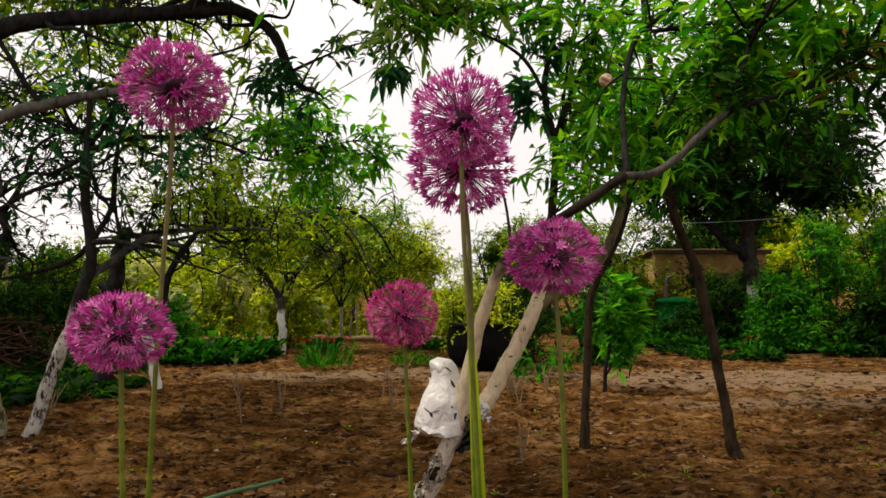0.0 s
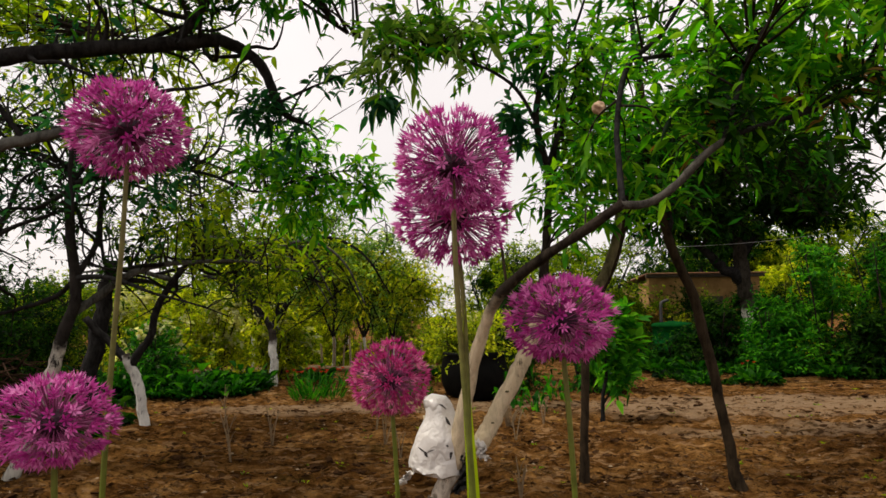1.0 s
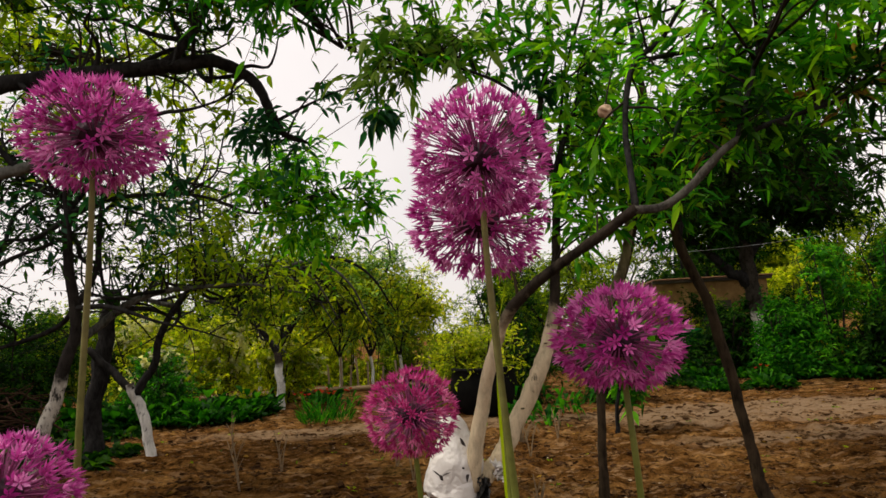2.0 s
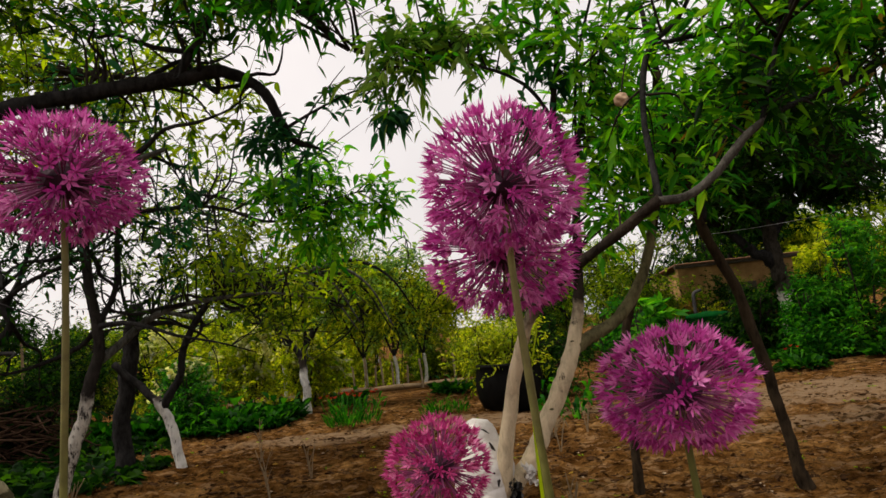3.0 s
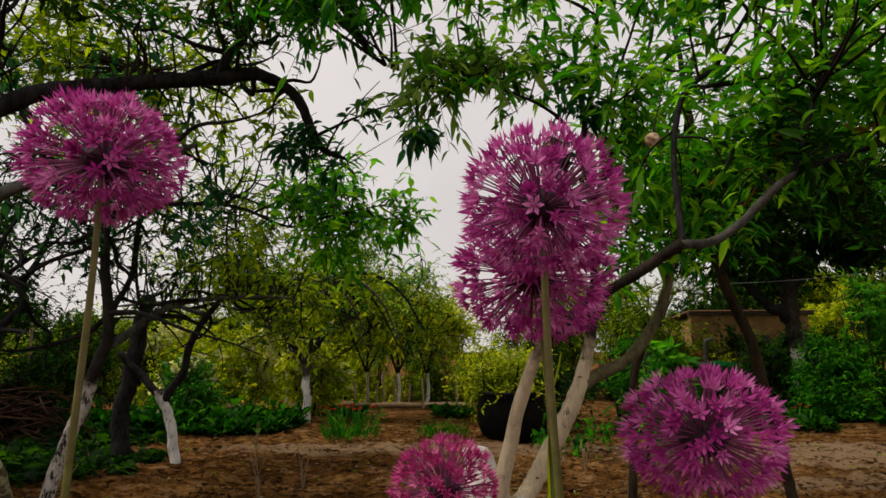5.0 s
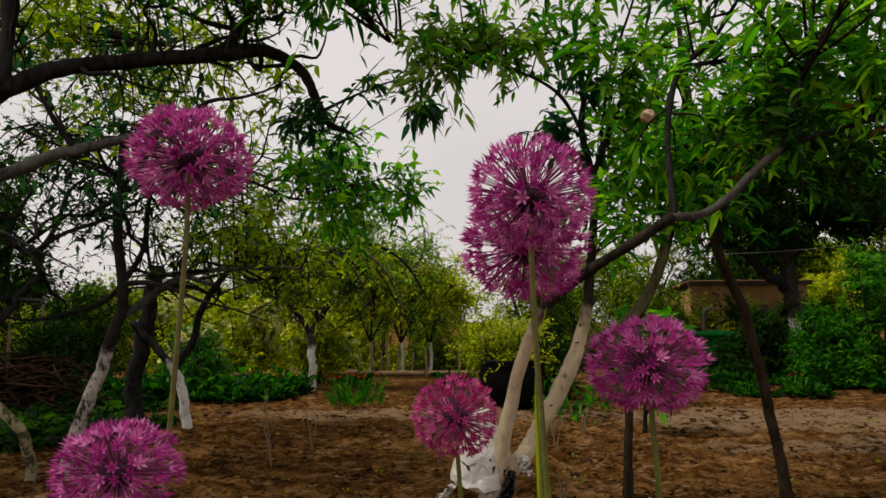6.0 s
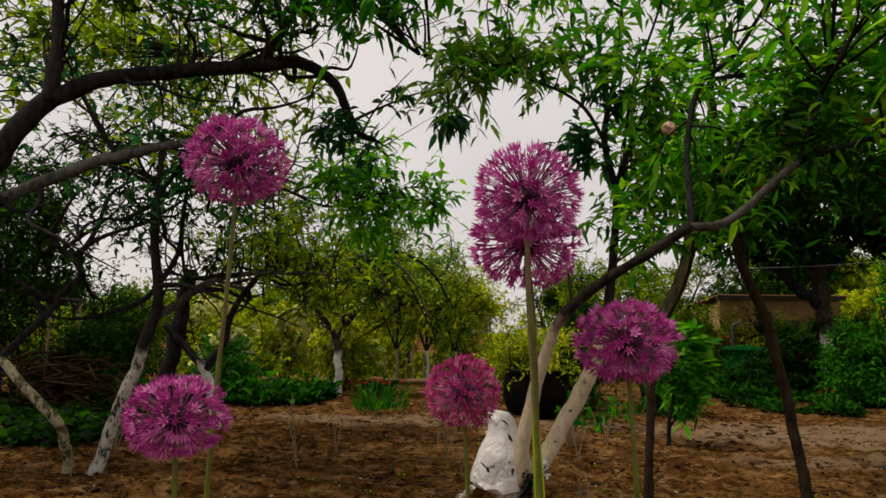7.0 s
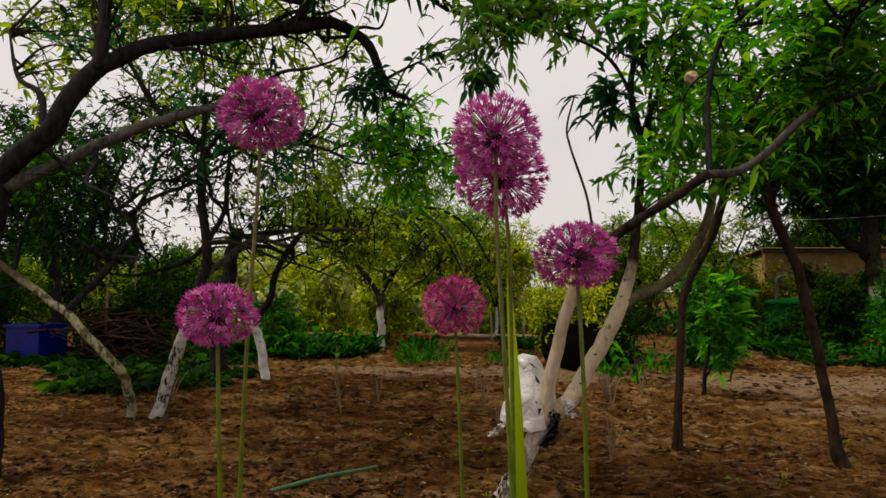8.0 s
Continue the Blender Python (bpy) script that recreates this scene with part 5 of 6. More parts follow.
for i in range(16):
    copy_thing(low_herb, placed(-4.3 + 1.25 * rng.rand(), 5.4 + 1.2 * rng.rand(), 0, rng.rand() * 360, 0.8 + 0.6 * rng.rand()))
for i in range(34):
    x = 2.3 + 4.6 * rng.rand()
    copy_thing(herb if i % 3 == 0 else low_herb, placed(x, 9.1 + 2.6 * rng.rand(), 0, rng.rand() * 360, 0.75 + 0.5 * rng.rand()))
for x, y, s in ((3.85, 11.7, 1.2), (4.15, 11.6, 1.4), (4.5, 11.75, 1.3), (4.75, 11.5, 1.1), (3.6, 11.4, 1.2)):
    copy_thing(herb, placed(x, y, 0, 60 * x, s))
for i in range(10):
    copy_thing(herb, placed(-1.9 + 3.2 * rng.rand(), 10.6 + 1.0 * rng.rand(), 0, rng.rand() * 360, 0.8 + 0.3 * rng.rand()))

iris = clump("iris_tuft", "tuft of upright green iris leaves in bare soil", "plant", "iris tufts", (-1.47, 7.95, 0), 150, 0.18, 0.09, M_HERB, 72, 0.16, 2.2, 0.35)
for x, y, s in ((-1.25, 8.1, 0.85), (-1.62, 8.05, 0.8), (-0.42, 8.2, 0.75), (-0.2, 8.25, 0.65), (-0.55, 8.3, 0.6)):
    copy_thing(iris, placed(x, y, 0, 40 * s * 9, s))
tulip = clump("tulip_plant", "red tulips in bloom in the bed", "flower", "red tulips", (-1.75, 9.1, 0), 14, 0.2, 0.2, M_HERB, 73, 0.12, 2.0, 0.4, 3, ("bloom", 3, 0.32, 0.05, M_RED))
for x, y in ((-1.5, 9.2), (-1.95, 9.3), (-1.35, 9.6), (-1.7, 9.8), (4.35, 9.6)):
    copy_thing(tulip, placed(x, y, 0, 77 * x, 0.9))


# ---- log edging at the back of the plot ----
def edging():
    t = thing("bed_edging", (-1.7, 12.15, 0), "line of weathered grey logs edging the far bed", "edging")
    rng = np.random.RandomState(8)
    x = -2.6
    while x < 1.9:
        ln = 0.5 + 0.5 * rng.rand()
        y, z = 0.05 * rng.normal(), 0.05 + 0.02 * rng.rand()
        line = [(x, y, z, 0.045), (x + ln / 2, y + 0.02, z + 0.01, 0.05), (x + ln, y - 0.02, z, 0.042)]
        child("log", mesh_from("log", *tube(spline(line, 4), 8, 0.2, int(x * 10) + 50), M_DRY), t)
        x += ln + 0.04


edging()

# ---- black tub and the bush beside it ----
def black_tub():
    t = thing("plant_tub", (0.42, 8.1, 0), "big black plastic tub standing on bare soil", "tub")
    k = plain_material("black_plastic", (0.002, 0.002, 0.002), (0.006, 0.0055, 0.005), 12, 0.6, 0.05)
    prof = [(0.0, 0.0), (0.27, 0.0), (0.33, 0.05), (0.375, 0.16), (0.392, 0.28), (0.385, 0.40), (0.362, 0.50), (0.372, 0.515), (0.370, 0.54), (0.345, 0.545), (0.35, 0.3), (0.30, 0.1), (0.0, 0.1)]
    v, f = [], []
    n = 32
    for r, z in prof:
        for i in range(n):
            a = 2 * math.pi * i / n
            v.append((max(r, 0.002) * math.cos(a), max(r, 0.002) * math.sin(a), z))
    for j in range(len(prof) - 1):
        for i in range(n):
            f.append((j * n + i, j * n + (i + 1) % n, (j + 1) * n + (i + 1) % n, (j + 1) * n + i))
    child("tub", mesh_from("tub", v, f, k), t)


black_tub()
shrub("shrub", "yellow-green bush growing in the black tub", (0.45, 8.05, 0.38), (0.56, 0.5, 0.6), M_YELLOW, 97, clumps=46, leaf=0.06, low=0.1)
shrub("shrub", "yellow-green bush behind the black tub", (0.55, 9.0, 0), (0.75, 0.5, 1.15), M_YELLOW, 90, clumps=45, leaf=0.07, blossom=12, low=0.3)
shrub("shrub", "yellow-green bush leaning over the black tub", (0.16, 8.35, 0), (0.4, 0.3, 1.05), M_YELLOW, 96, clumps=26, leaf=0.06, low=0.45)
for i, (x, y, h, m) in enumerate([(-0.75, 14.4, 0.85, M_OLIVE), (-0.2, 14.8, 0.75, M_YELLOW), (0.35, 14.5, 0.8, M_OLIVE), (0.9, 14.7, 0.95, M_YELLOW), (-0.1, 16.5, 1.1, M_OLIVE), (0.6, 16.8, 1.2, M_DARK_SHADED)]):
    shrub("shrub", "low leafy bush at the end of the plot", (x, y, 0), (0.55, 0.4, h), m, 170 + i, clumps=45, leaf=0.08, low=0.0)
shrub("shrub", "dense dark bush low over the soil", (0.95, 8.9, 0), (0.6, 0.5, 0.8), M_DARK_SHADED, 91, clumps=40, leaf=0.07)
shrub("shrub", "leafy green currant bush", (1.9, 8.6, 0), (0.7, 0.5, 1.1), M_HERB, 92, clumps=40, leaf=0.09)
shrub("shrub", "leafy dark green currant bush", (1.2, 10.0, 0), (0.9, 0.6, 1.5), M_DARK_SHADED, 93, clumps=50, leaf=0.08)

# ---- young tree with broad leaves ----
sapling, sap_pts = tree("young_tree", "young bushy tree with broad glossy leaves", (1.5, 6.3, 0), [
    ("trunk", [(1.48, 6.3, -0.03, 0.022), (1.50, 6.3, 0.2, 0.018), (1.54, 6.3, 0.45, 0.014), (1.5, 6.3, 0.9, 0.007)], M_BARK),
    ("limb", [(1.50, 6.3, 0.15, 0.012), (1.60, 6.3, 0.3, 0.009), (1.66, 6.3, 0.55, 0.005)], M_BARK),
], sides=7)
crown(sapling, [(1.58, 6.3, 0.42, 0.2, 0.2, 0.14), (1.62, 6.3, 0.68, 0.22, 0.2, 0.18), (1.6, 6.3, 0.92, 0.18, 0.18, 0.12)], [p for p in sap_pts if p[2] > 0.2], M_GREEN, 94, clumps=21, shoots=5,
      leaves=6, leaf=0.12, ratio=0.42, stations=3, shoot=0.14, twig=0.004, hang=0.0, droop=0.15)
for i, (x, y) in enumerate(((0.95, 6.9), (1.25, 7.4), (0.75, 7.3))):
    clump("young_plant", "young green plant with drooping leaves", "plant", "young plants", (x, y, 0), 26, 0.3, 0.2, M_HERB, 95 + i, 0.1, 2.2, 0.9)


# ---- green water tank ----
def water_tank():
    t = thing("water_tank", (4.28, 12.3, 0), "dark green metal water tank with a standpipe", "tank")
    k = plain_material("green_paint", (0.002, 0.035, 0.006), (0.004, 0.080, 0.013), 6, 0.9, 0.02)
    n = 40
    v, f = [], []
    prof = [(0.0, 0), (0.36, 0.0), (0.36, 0.28), (0.37, 0.29), (0.37, 0.32), (0.36, 0.33), (0.36, 0.70), (0.375, 0.71), (0.375, 0.75), (0.33, 0.78), (0.0, 0.82)]
    for r, z in prof:
        for i in range(n):
            a = 2 * math.pi * i / n
            v.append((max(r, 0.003) * math.cos(a), max(r, 0.003) * math.sin(a), z))
    for j in range(len(prof) - 1):
        for i in range(n):
            f.append((j * n + i, j * n + (i + 1) % n, (j + 1) * n + (i + 1) % n, (j + 1) * n + i))
    child("barrel", mesh_from("barrel", v, f, k), t)
    line = spline([(-0.2, 0, 0.78, 0.03), (-0.2, 0, 1.0, 0.03), (-0.18, 0, 1.15, 0.03), (-0.05, 0, 1.2, 0.03)], 6)
    child("standpipe", mesh_from("standpipe", *tube(line, 10), plain_material("pipe_iron", (0.03, 0.03, 0.03), (0.07, 0.06, 0.055), 20, 0.6)), t, "dark iron pipe")


water_tank()


# ---- clay-brown garden shed ----
def shed():
    t = thing("shed", (5.8, 15.0, 0), "long low shed with a rust-brown sheet roof and clay walls", "shed")
    wall = plain_material("clay_wall", (0.24, 0.125, 0.040), (0.58, 0.34, 0.12), 3.5, 0.9)
    roof = plain_material("rusty_sheet", (0.22, 0.10, 0.045), (0.38, 0.20, 0.10), 7, 0.7)
    wood = plain_material("old_wood", (0.05, 0.04, 0.03), (0.12, 0.09, 0.06), 12, 0.8)

    def box(name, x0, y0, z0, x1, y1, z1, mat, label="", tilt=0.0):
        bm = bmesh.new()
        bmesh.ops.create_cube(bm, size=1)
        for q in bm.verts:
            q.co = Vector(((x0 + x1) / 2 + q.co.x * (x1 - x0), (y0 + y1) / 2 + q.co.y * (y1 - y0), (z0 + z1) / 2 + q.co.z * (z1 - z0) + tilt * q.co.y))
        bmesh.ops.bevel(bm, geom=bm.edges[:], offset=0.008, segments=1, affect="EDGES")
        return part(name, bm, mat, t, label)
    box("wall", -1.35, -0.9, -0.1, 1.0, -0.75, 1.72, wall, "patchy clay-plastered wall")
    box("wall", -1.35, 0.9, -0.1, 1.0, 1.05, 1.55, wall)
    box("wall", -1.35, -0.742, -0.1, -1.2, 0.892, 1.6, wall)
    box("wall", 0.85, -0.742, -0.1, 1.0, 0.892, 1.6, wall)
    for i in range(7):
        x = -1.42 + i * 0.36
        box("roof_sheet", x, -1.0, 1.70, x + 0.365, 1.15, 1.73, roof, "", -0.14)
    box("door", -0.5, -0.93, 0.0, 0.2, -0.903, 1.3, wood, "dark wooden plank door")
    box("eave_beam", -1.42, -0.99, 1.70, 1.08, -0.91, 1.76, wood)


shed()

# ---- big dark tree and the hedge beside it ----
big, big_pts = tree("walnut_tree", "big dark spreading tree with a lime-washed foot", (5.95, 12.7, 0), [
    ("trunk", [(5.98, 12.7, -0.05, 0.20), (5.95, 12.7, 0.5, 0.16), (5.9, 12.7, 1.1, 0.15), (5.8, 12.7, 1.7, 0.14), (5.7, 12.7, 2.3, 0.12)], M_LIMED_BIG),
    ("limb", [(5.85, 12.7, 1.5, 0.11), (5.3, 12.6, 1.9, 0.09), (4.7, 12.5, 2.4, 0.06), (4.2, 12.4, 2.9, 0.03)], M_BARK),
    ("limb", [(5.75, 12.7, 2.0, 0.10), (6.3, 12.7, 2.6, 0.07), (7.0, 12.6, 3.0, 0.03)], M_BARK),
    ("limb", [(5.7, 12.7, 2.2, 0.1), (5.5, 12.7, 2.9, 0.07), (5.5, 12.7, 3.8, 0.03)], M_BARK),
])
# shaded underside of the crown is put into the near-black leaves
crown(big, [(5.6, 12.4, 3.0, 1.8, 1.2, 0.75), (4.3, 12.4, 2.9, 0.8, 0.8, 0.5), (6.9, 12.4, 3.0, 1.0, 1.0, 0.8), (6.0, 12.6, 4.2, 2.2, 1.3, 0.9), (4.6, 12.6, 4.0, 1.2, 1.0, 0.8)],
      [p for p in big_pts if p[2] > 1.6], M_DARK_SHADED, 101, clumps=300, shoots=9, leaves=9, leaf=0.15, ratio=0.42, twig=0.012, shoot=0.4)
# low near-black shrubs paint the shade along the hedge foot
for i, (x, y, rx, h, m) in enumerate([(5.2, 10.6, 0.6, 1.2, M_HERB), (5.9, 10.3, 0.8, 2.25, M_GREEN), (6.8, 10.2, 0.8, 2.45, M_HERB), (7.8, 10.0, 0.9, 2.5, M_DARK_SHADED), (4.6, 11.2, 0.6, 1.2, M_DARK_SHADED),
                                      (9.0, 10.2, 1.0, 2.6, M_DARK_SHADED), (6.3, 9.9, 0.6, 1.0, M_DARK_SHADED), (7.2, 9.8, 0.7, 1.1, M_DARK_SHADED)]):
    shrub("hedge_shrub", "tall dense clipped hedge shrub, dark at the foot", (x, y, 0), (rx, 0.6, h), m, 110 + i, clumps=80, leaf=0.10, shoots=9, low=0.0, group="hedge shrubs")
shrub("shrub", "dark green bush before the clay shed", (5.0, 13.3, 0), (0.8, 0.4, 1.42), M_DARK_SHADED, 121, clumps=80, leaf=0.08)
shrub("shrub", "dark green bush before the clay shed", (6.2, 13.4, 0), (0.8, 0.4, 1.45), M_DARK_SHADED, 122, clumps=80, leaf=0.08)
for i, (x, y, h, m) in enumerate([(3.9, 13.7, 1.45, M_DARK_SHADED), (4.55, 13.8, 1.4, M_OLIVE), (5.5, 13.75, 1.35, M_OLIVE), (6.7, 13.7, 1.5, M_DARK_SHADED)]):
    shrub("shrub", "leafy green bush before the clay shed", (x, y, 0), (0.55, 0.35, h), m, 160 + i, clumps=70, leaf=0.08, low=0.0)
shrub("shrub", "airy yellow-green bush before the clay shed", (3.75, 13.2, 0), (0.75, 0.4, 1.5), M_OLIVE, 123, clumps=55, leaf=0.08)
shrub("shrub", "airy yellow-green bush behind the green tank", (4.75, 12.95, 0), (0.6, 0.3, 1.2), M_YELLOW, 124, clumps=26, leaf=0.08)
shrub("shrub", "low leafy herb bush before the green tank", (4.05, 11.5, 0), (0.6, 0.35, 0.62), M_BED, 125, clumps=45, leaf=0.09, low=0.0)
shrub("shrub", "dry brownish shrub near the shed", (4.2, 13.4, 0), (0.6, 0.5, 1.1), M_RUSSET, 120, clumps=30, leaf=0.08)

# ---- distant trees closing the view ----
far_a = orchard_tree("distant green orchard tree", (-6.0, 17.0, 0), 3.2, 1.8, M_OLIVE, 130, clumps=95, leaf=0.15, group="distant trees", lowest=0.2)
far_b = orchard_tree("distant yellow-green orchard tree", (-3.0, 18.0, 0), 2.9, 1.7, M_YELLOW, 131, clumps=80, leaf=0.15, group="distant trees", lowest=0.2)
far_c = orchard_tree("distant dark green orchard tree", (7.0, 18.5, 0), 3.4, 1.9, M_DARK_SHADED, 132, clumps=130, leaf=0.15, group="distant trees", lowest=0.15)
rng = np.random.RandomState(21)
for i in range(46):
    a = radians(-52 + 104 * (i + rng.rand()) / 46)
    d = 18 + 9 * rng.rand()
    x, y = d * math.sin(a), d * math.cos(a)
    s = 0.85 + 0.45 * rng.rand()
    if -0.05 < x / y < 0.05:
        continue
    if x / y < 0.25 or 0.26 < x / y < 0.38:
        s *= 0.66 if 0.03 < x / y < 0.25 else 0.72
    if -0.40 < x / y < -0.18:
        s *= 0.68
    if -0.68 < x / y < -0.46:
        s *= 0.74
    copy_thing((far_a, far_b, far_c)[i % 3], placed(x, y, 0, rng.rand() * 360, s))
for i, (x, y, h, m) in enumerate([(-8.5, 7.0, 2.8, M_DARK_SHADED), (-6.5, 10.8, 1.5, M_OLIVE), (-10.5, 9.5, 3.6, M_DARK_SHADED), (9.2, 8.2, 4.2, M_DARK_SHADED), (-6.3, 7.9, 3.2, M_DARK_SHADED), (3.2, 13.5, 2.4, M_OLIVE), (2.4, 15.5, 2.6, M_OLIVE)]):
    orchard_tree("leafy garden tree at the edge of the plot", (x, y, 0), h, 1.4, m, 140 + i, clumps=90, leaf=0.10, limed=False, group="garden trees")

# ---- dense hedge behind the plot ----
wall_a = shrub("hedge_shrub", "dense dark green hedge shrub behind the beds", (-5.0, 15.2, 0), (1.0, 0.6, 2.0), M_DARK_SHADED, 150, clumps=90, leaf=0.11, shoots=9, low=0.0, group="back hedge")
wall_b = shrub("hedge_shrub", "dense yellow-green hedge shrub behind the beds", (-4.0, 15.2, 0), (1.0, 0.6, 1.7), M_YELLOW, 151, clumps=62, leaf=0.11, shoots=9, low=0.0, group="back hedge")
wall_c = shrub("hedge_shrub", "dense olive-green hedge shrub behind the beds", (-3.0, 15.2, 0), (1.0, 0.6, 1.8), M_OLIVE, 152, clumps=66, leaf=0.11, shoots=9, low=0.0, group="back hedge")
rng = np.random.RandomState(77)
for i in range(36):
    x = -16 + i * 0.86
    if 3.6 < x < 7.2 or -0.6 < x < 0.8 or (-5.4 < x < -2.8 and i % 3):
        continue
    copy_thing((wall_b, wall_c, wall_b, wall_b)[i % 4] if -6 < x < 0.9 else (wall_a, wall_c, wall_a, wall_b)[i % 4], placed(x + 0.4 * rng.rand(), 14.6 + 1.2 * rng.rand() - 0.03 * abs(x) ** 1.5, 0, rng.rand() * 40 - 20, (0.85 + 0.35 * rng.rand()) * (0.9 if -11 < x < -6 else 0.8 if -5 < x < 3 else 1.0)))


# ---- small things on and over the ground ----
def on_ground(x, y):
    return ground_height(x, y)


def clods(name, label, count, seed, material, small, large, patch, limit):
    """Lumps of soil lying loose over the plot."""
    rng = np.random.RandomState(seed)
    bm = bmesh.new()
    bmesh.ops.create_icosphere(bm, subdivisions=1, radius=1)
    bv = np.array([tuple(q.co) for q in bm.verts])
    bf = np.array([[q.index for q in f.verts] for f in bm.faces])
    bm.free()
    V, F = [], []
    n = 0
    for i in range(count):
        d = 2.3 + 8.0 * rng.rand() ** 1.4
        x = (rng.rand() * 2 - 1.05) * (0.85 * d + 0.3)
        y = d
        if noise.noise(Vector((x * 1.3, y * 1.9, patch))) + 0.35 * rng.rand() < limit:
            continue
        r = small + large * rng.rand() ** 3
        q = bv * (1 + 0.5 * rng.normal(size=(len(bv), 1))) * r * np.array([0.9 + 1.3 * rng.rand(), 0.8 + 0.8 * rng.rand(), 0.6])
        V.append(q + np.array([x, y, on_ground(x, y) + r * 0.15]))
        F.append(bf + n)
        n += len(bv)
    tagged(new(name, triangles(name, np.concatenate(V), np.concatenate(F), material, False)), label, "soil", kind="stuff")


clods("loose_soil", "loose brown lumps of dry soil over the plot", 15000, 31, M_CLOD, 0.003, 0.014, 7, 0.05)
# clumps of crumbs with the shade of hollows in their colour
clods("shaded_soil", "crumbs of turned soil in patches, coloured dark like shaded hollows", 13000, 33, M_CLOD_SHADED, 0.004, 0.020, 19, 0.22)


def litter(name, label, count, length, ratio, material, seed, category):
    rng = np.random.RandomState(seed)
    d = 2.3 + 7.0 * rng.rand(count) ** 1.3
    x = (rng.rand(count) * 2 - 1.02) * (0.85 * d + 0.3)
    pos = np.stack([x, d, [on_ground(a, b) + 0.006 for a, b in zip(x, d)]], 1)
    a = rng.rand(count) * 6.283
    way = np.stack([np.cos(a), np.sin(a), 0.12 * rng.rand(count)], 1)
    v, f = leaf_arrays(rng, pos, way, length * (0.4 + 0.9 * rng.rand(count)), ratio, 0.05, 1, 0.35)
    tagged(new(name, triangles(name, v, f, material)), label, category, kind="stuff")


litter("dry_leaf_litter", "scattered dry tan leaves and chaff on the soil", 420, 0.034, 0.35, M_LITTER, 41, "leaf litter")
litter("fallen_straw", "thin broken straws lying on the soil", 380, 0.10, 0.05, M_DRY, 42, "straw")
litter("soil_flakes", "thin dark flakes of broken soil crust over the plot", 2600, 0.042, 0.75, M_FLAKE, 45, "soil")
litter("brown_leaf_litter", "scattered brown dead leaves on the soil", 300, 0.045, 0.4, M_RUSSET, 43, "leaf litter")


def weed_tufts():
    rng = np.random.RandomState(44)
    P, W = [], []
    for i in range(120):
        d = 2.6 + 6.0 * rng.rand()
        x = (rng.rand() * 2 - 1) * (0.8 * d)
        k = 7
        a = rng.rand(k) * 6.283
        P.append(np.stack([x + 0.012 * np.cos(a), d + 0.012 * np.sin(a), np.full(k, on_ground(x, d))], 1))
        W.append(np.stack([np.cos(a), np.sin(a), 0.5 + rng.rand(k)], 1))
    P, W = np.concatenate(P), np.concatenate(W)
    v, f = leaf_arrays(rng, P, W, 0.02 + 0.035 * rng.rand(len(P)), 0.25, 0.4, 1)
    tagged(new("weed_growth", triangles("weed_growth", v, f, M_OLIVE)), "tiny green weeds sprouting from the soil", "weeds", kind="stuff")


weed_tufts()


def stalk(at, lines, label, material=M_DRY, name="dry_stalk"):
    """A dead bush: a few bare stalks from one foot."""
    t = thing(name, (at[0], at[1], on_ground(*at)), label, "dead plant", "dead stalks")
    for i, pts in enumerate(lines):
        child("stalk", mesh_from("stalk", *tube(spline(pts, 5), 5, 0.15, i), material), t)


def random_stalk(at, height, count, seed, material=M_DRY):
    rng = np.random.RandomState(seed)
    lines = []
    for i in range(count):
        a, lean = rng.rand() * 6.283, 0.1 + 0.35 * rng.rand()
        h = height * (0.5 + 0.6 * rng.rand())
        dx, dy = math.cos(a) * lean * h, math.sin(a) * lean * h
        lines.append([(0, 0, -0.02, 0.006), (dx * 0.4, dy * 0.4, h * 0.5, 0.0045), (dx, dy, h, 0.0025)])
        lines.append([(dx * 0.4, dy * 0.4, h * 0.5, 0.003), (dx * 0.3 + 0.06 * h, dy * 0.5, h * 0.75, 0.0025), (dx * 0.2 + 0.16 * h, dy * 0.5, h * 0.95, 0.0015)])
    stalk(at, lines, "bare dry stalks of a dead plant in the soil", material)


for i, (x, y, h, n) in enumerate([(-1.42, 4.75, 0.34, 3), (-1.3, 5.4, 0.3, 3), (-0.42, 5.3, 0.36, 3), (-0.28, 4.9, 0.25, 2), (0.42, 3.75, 0.2, 4), (-2.9, 5.0, 0.25, 3), (-0.55, 6.0, 0.3, 2), (0.9, 6.0, 0.3, 3),
                                  (0.6, 5.5, 0.35, 2), (-1.9, 6.1, 0.2, 3), (1.0, 4.9, 0.2, 2), (-2.3, 7.4, 0.25, 3)]):
    random_stalk((x, y), h, n, 50 + i)


def curled_tuft():
    """A dead tuft of short curling stems."""
    rng = np.random.RandomState(83)
    lines = []
    for i in range(22):
        a, h = rng.rand() * 6.283, 0.10 + 0.10 * rng.rand()
        dx, dy = math.cos(a) * 0.09 * (0.4 + rng.rand()), math.sin(a) * 0.06
        lines.append([(dx * 0.2, dy * 0.2, -0.02, 0.004), (dx * 0.6, dy * 0.6, h * 0.7, 0.0035), (dx, dy, h, 0.003), (dx * 1.4, dy * 1.3, h * 0.82, 0.002), (dx * 1.6, dy * 1.4, h * 0.5, 0.0015)])
    stalk((0.62, 6.15), lines, "dead tuft of pale curling stems in the soil")


curled_tuft()


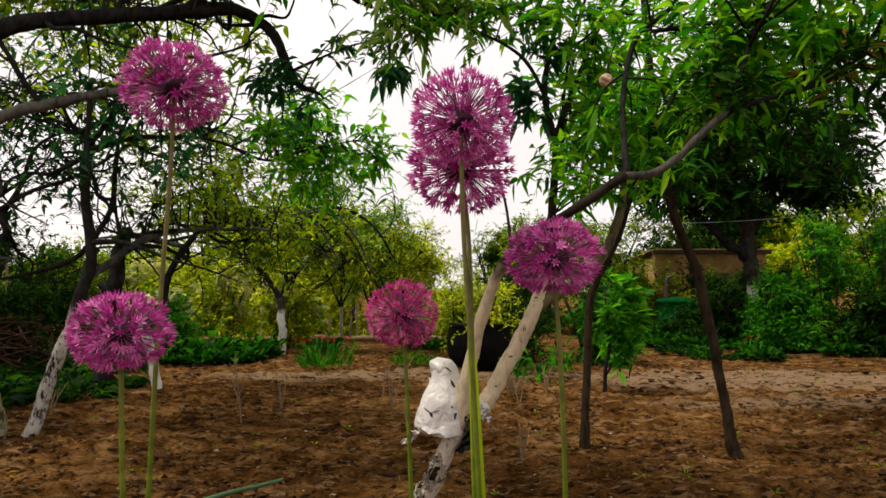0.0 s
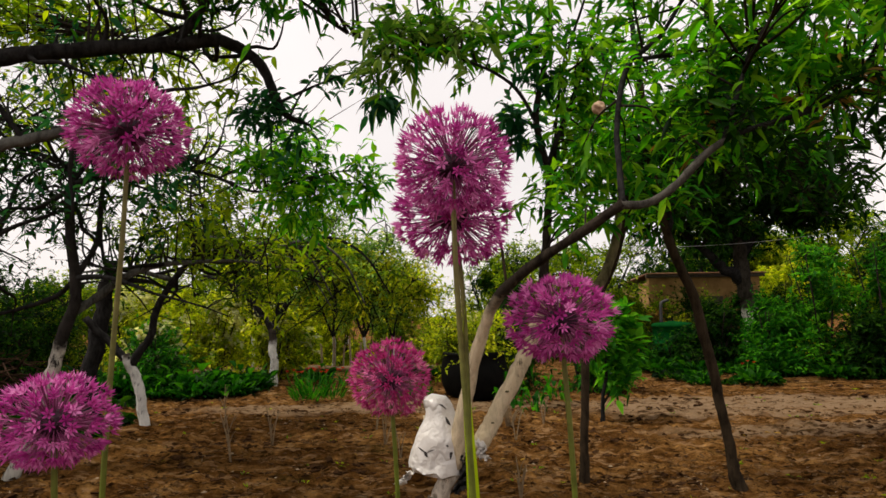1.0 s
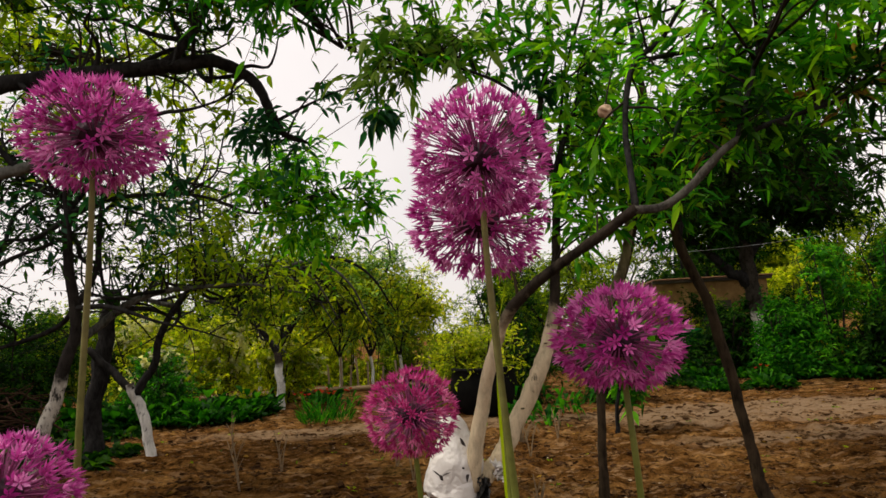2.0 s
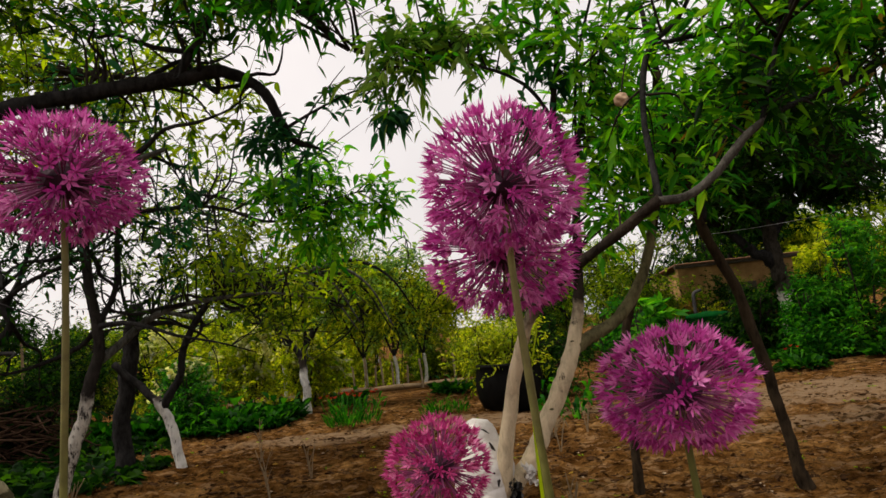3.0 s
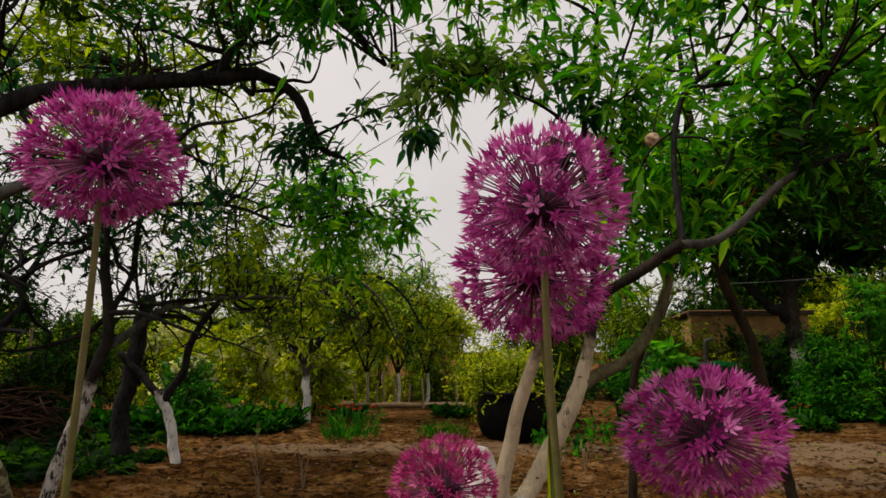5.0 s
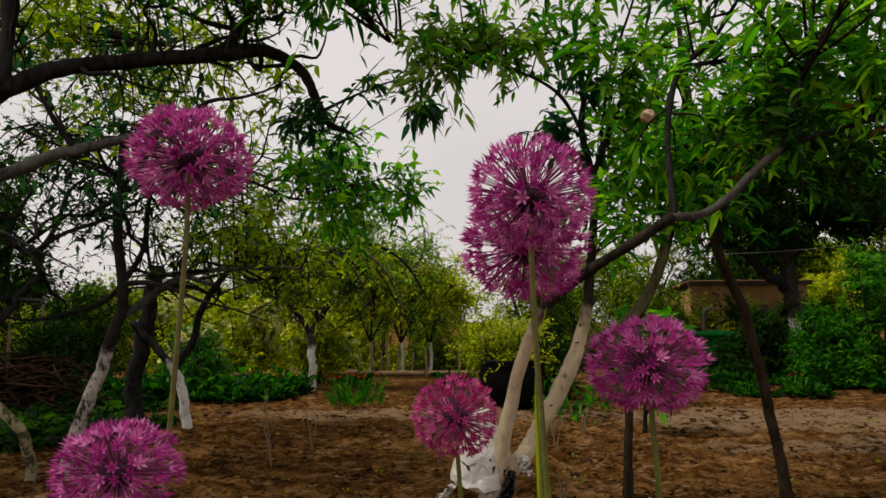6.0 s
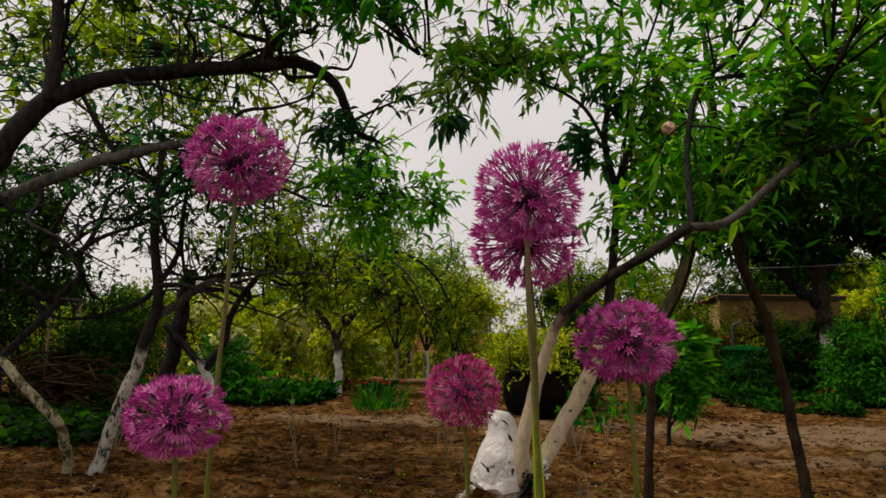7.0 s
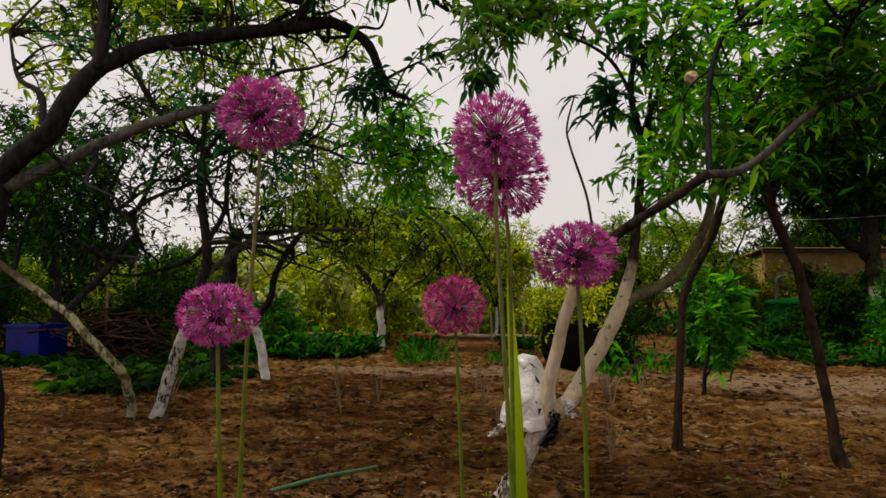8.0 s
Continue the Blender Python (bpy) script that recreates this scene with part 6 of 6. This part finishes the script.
def stick():
    t = thing("green_stick", (-0.98, 3.0, on_ground(-0.98, 3.0) + 0.02), "dull green stick lying on the soil", "stick")
    line = spline([(-0.17, -0.2, 0.0, 0.011), (0.0, 0.01, 0.012, 0.011), (0.14, 0.16, 0.012, 0.010), (0.21, 0.23, 0.016, 0.009)], 5)
    child("shaft", mesh_from("shaft", *tube(line, 8, 0.1, 3), plain_material("green_bark", (0.03, 0.075, 0.03), (0.07, 0.13, 0.05), 30)), t)


stick()


def blue_crate():
    t = thing("blue_crate", (-6.2, 7.5, 0.0), "deep blue plastic box standing among low plants", "box")
    mat = plain_material("blue_plastic", (0.001, 0.002, 0.10), (0.002, 0.005, 0.24), 9, 0.4)
    def slab(name, x0, y0, z0, x1, y1, z1):
        bm = bmesh.new()
        bmesh.ops.create_cube(bm, size=1)
        for q in bm.verts:
            q.co = Vector(((x0 + x1) / 2 + q.co.x * (x1 - x0), (y0 + y1) / 2 + q.co.y * (y1 - y0), (z0 + z1) / 2 + q.co.z * (z1 - z0)))
        bmesh.ops.bevel(bm, geom=bm.edges[:], offset=0.01, segments=2, affect="EDGES")
        part(name, bm, mat, t)
    slab("side", -0.23, -0.25, 0.0, 0.23, -0.22, 0.46)
    slab("side", -0.23, 0.22, 0.0, 0.23, 0.25, 0.46)
    slab("side", -0.23, -0.217, 0.0, -0.20, 0.217, 0.46)
    slab("side", 0.20, -0.217, 0.0, 0.23, 0.217, 0.46)
    slab("bottom", -0.197, -0.217, 0.01, 0.197, 0.217, 0.04)
    slab("rim", -0.255, -0.285, 0.42, 0.255, -0.253, 0.46)


blue_crate()


def brush_pile():
    t = thing("brush_pile", (-5.05, 7.55, 0.0), "heap of cut brown brushwood by the bed", "brushwood")
    rng = np.random.RandomState(61)
    v, f = [], []
    for i in range(150):
        a = rng.normal(0, 0.5)
        c = np.array([rng.normal(0, 0.32), rng.normal(0, 0.2), 0.04 + 0.58 * rng.rand() ** 1.4])
        h = 0.15 + 0.25 * rng.rand()
        d = np.array([math.cos(a), math.sin(a), rng.normal(0, 0.3)]) * h
        r = 0.006 + 0.012 * rng.rand()
        tube([(*(c - d), r), (*(c + rng.normal(0, 0.03, 3)), r * 0.9), (*(c + d), r * 0.4)], 5, 0.1, i, v, f)
    child("brushwood", mesh_from("brushwood", v, f, plain_material("cut_wood", (0.014, 0.008, 0.005), (0.07, 0.038, 0.022), 25, 0.95, 0.05)), t, "", "stuff")


brush_pile()


def pole(at, height, lean, label, material, r=0.018):
    t = thing("garden_pole", (*at, 0.0), label, "pole", "garden poles")
    child("shaft", mesh_from("shaft", *tube(spline([(0, 0, -0.1, r), (lean * 0.5, 0, height / 2, r * 0.95), (lean, 0, height, r * 0.85)], 4), 8, 0.08, 2), material), t)


pole((-5.2, 8.0), 1.35, -0.03, "thin pale wooden bean pole", M_DRY)
pole((-5.35, 7.6), 1.1, 0.02, "thin pale wooden bean pole", M_DRY)
pole((6.35, 9.3), 0.62, -0.02, "short pale post at the hedge", M_LITTER, 0.016)
pole((3.55, 13.9), 1.5, 0.0, "grey fence post by the shed", M_BARK_GREY, 0.04)


def cable(a, b, sag, label):
    t = thing("overhead_cable", a, label, "cable")
    a, b = np.array(a), np.array(b)
    pts = []
    for i in range(9):
        s = i / 8
        q = (b - a) * s
        pts.append((q[0], q[1], q[2] - sag * 4 * s * (1 - s), 0.0035))
    child("wire", mesh_from("wire", *tube(spline(pts, 3), 5), plain_material("wire_grey", (0.35, 0.35, 0.36), (0.5, 0.5, 0.5), 30)), t)


cable((3.4, 12.0, 2.15), (8.0, 12.0, 2.5), 0.12, "thin pale cable slung in front of the dark tree")
cable((-12.0, 16.0, 3.4), (-3.0, 17.0, 3.1), 0.1, "thin grey overhead cable")
cable((-12.0, 16.0, 3.7), (-3.0, 17.0, 3.4), 0.1, "thin grey overhead cable")

for i, (x, h) in enumerate(((-2.15, 0.5), (-1.95, 0.62), (-1.8, 0.45), (-1.62, 0.6), (-1.45, 0.5), (-1.2, 0.4), (-0.9, 0.5), (-0.3, 0.55), (0.2, 0.5))):
    pole((x, 12.7 + 0.1 * (i % 3)), h, 0.03 * (i % 3 - 1), "short lime-washed stake in the far bed", M_LITTER, 0.022)
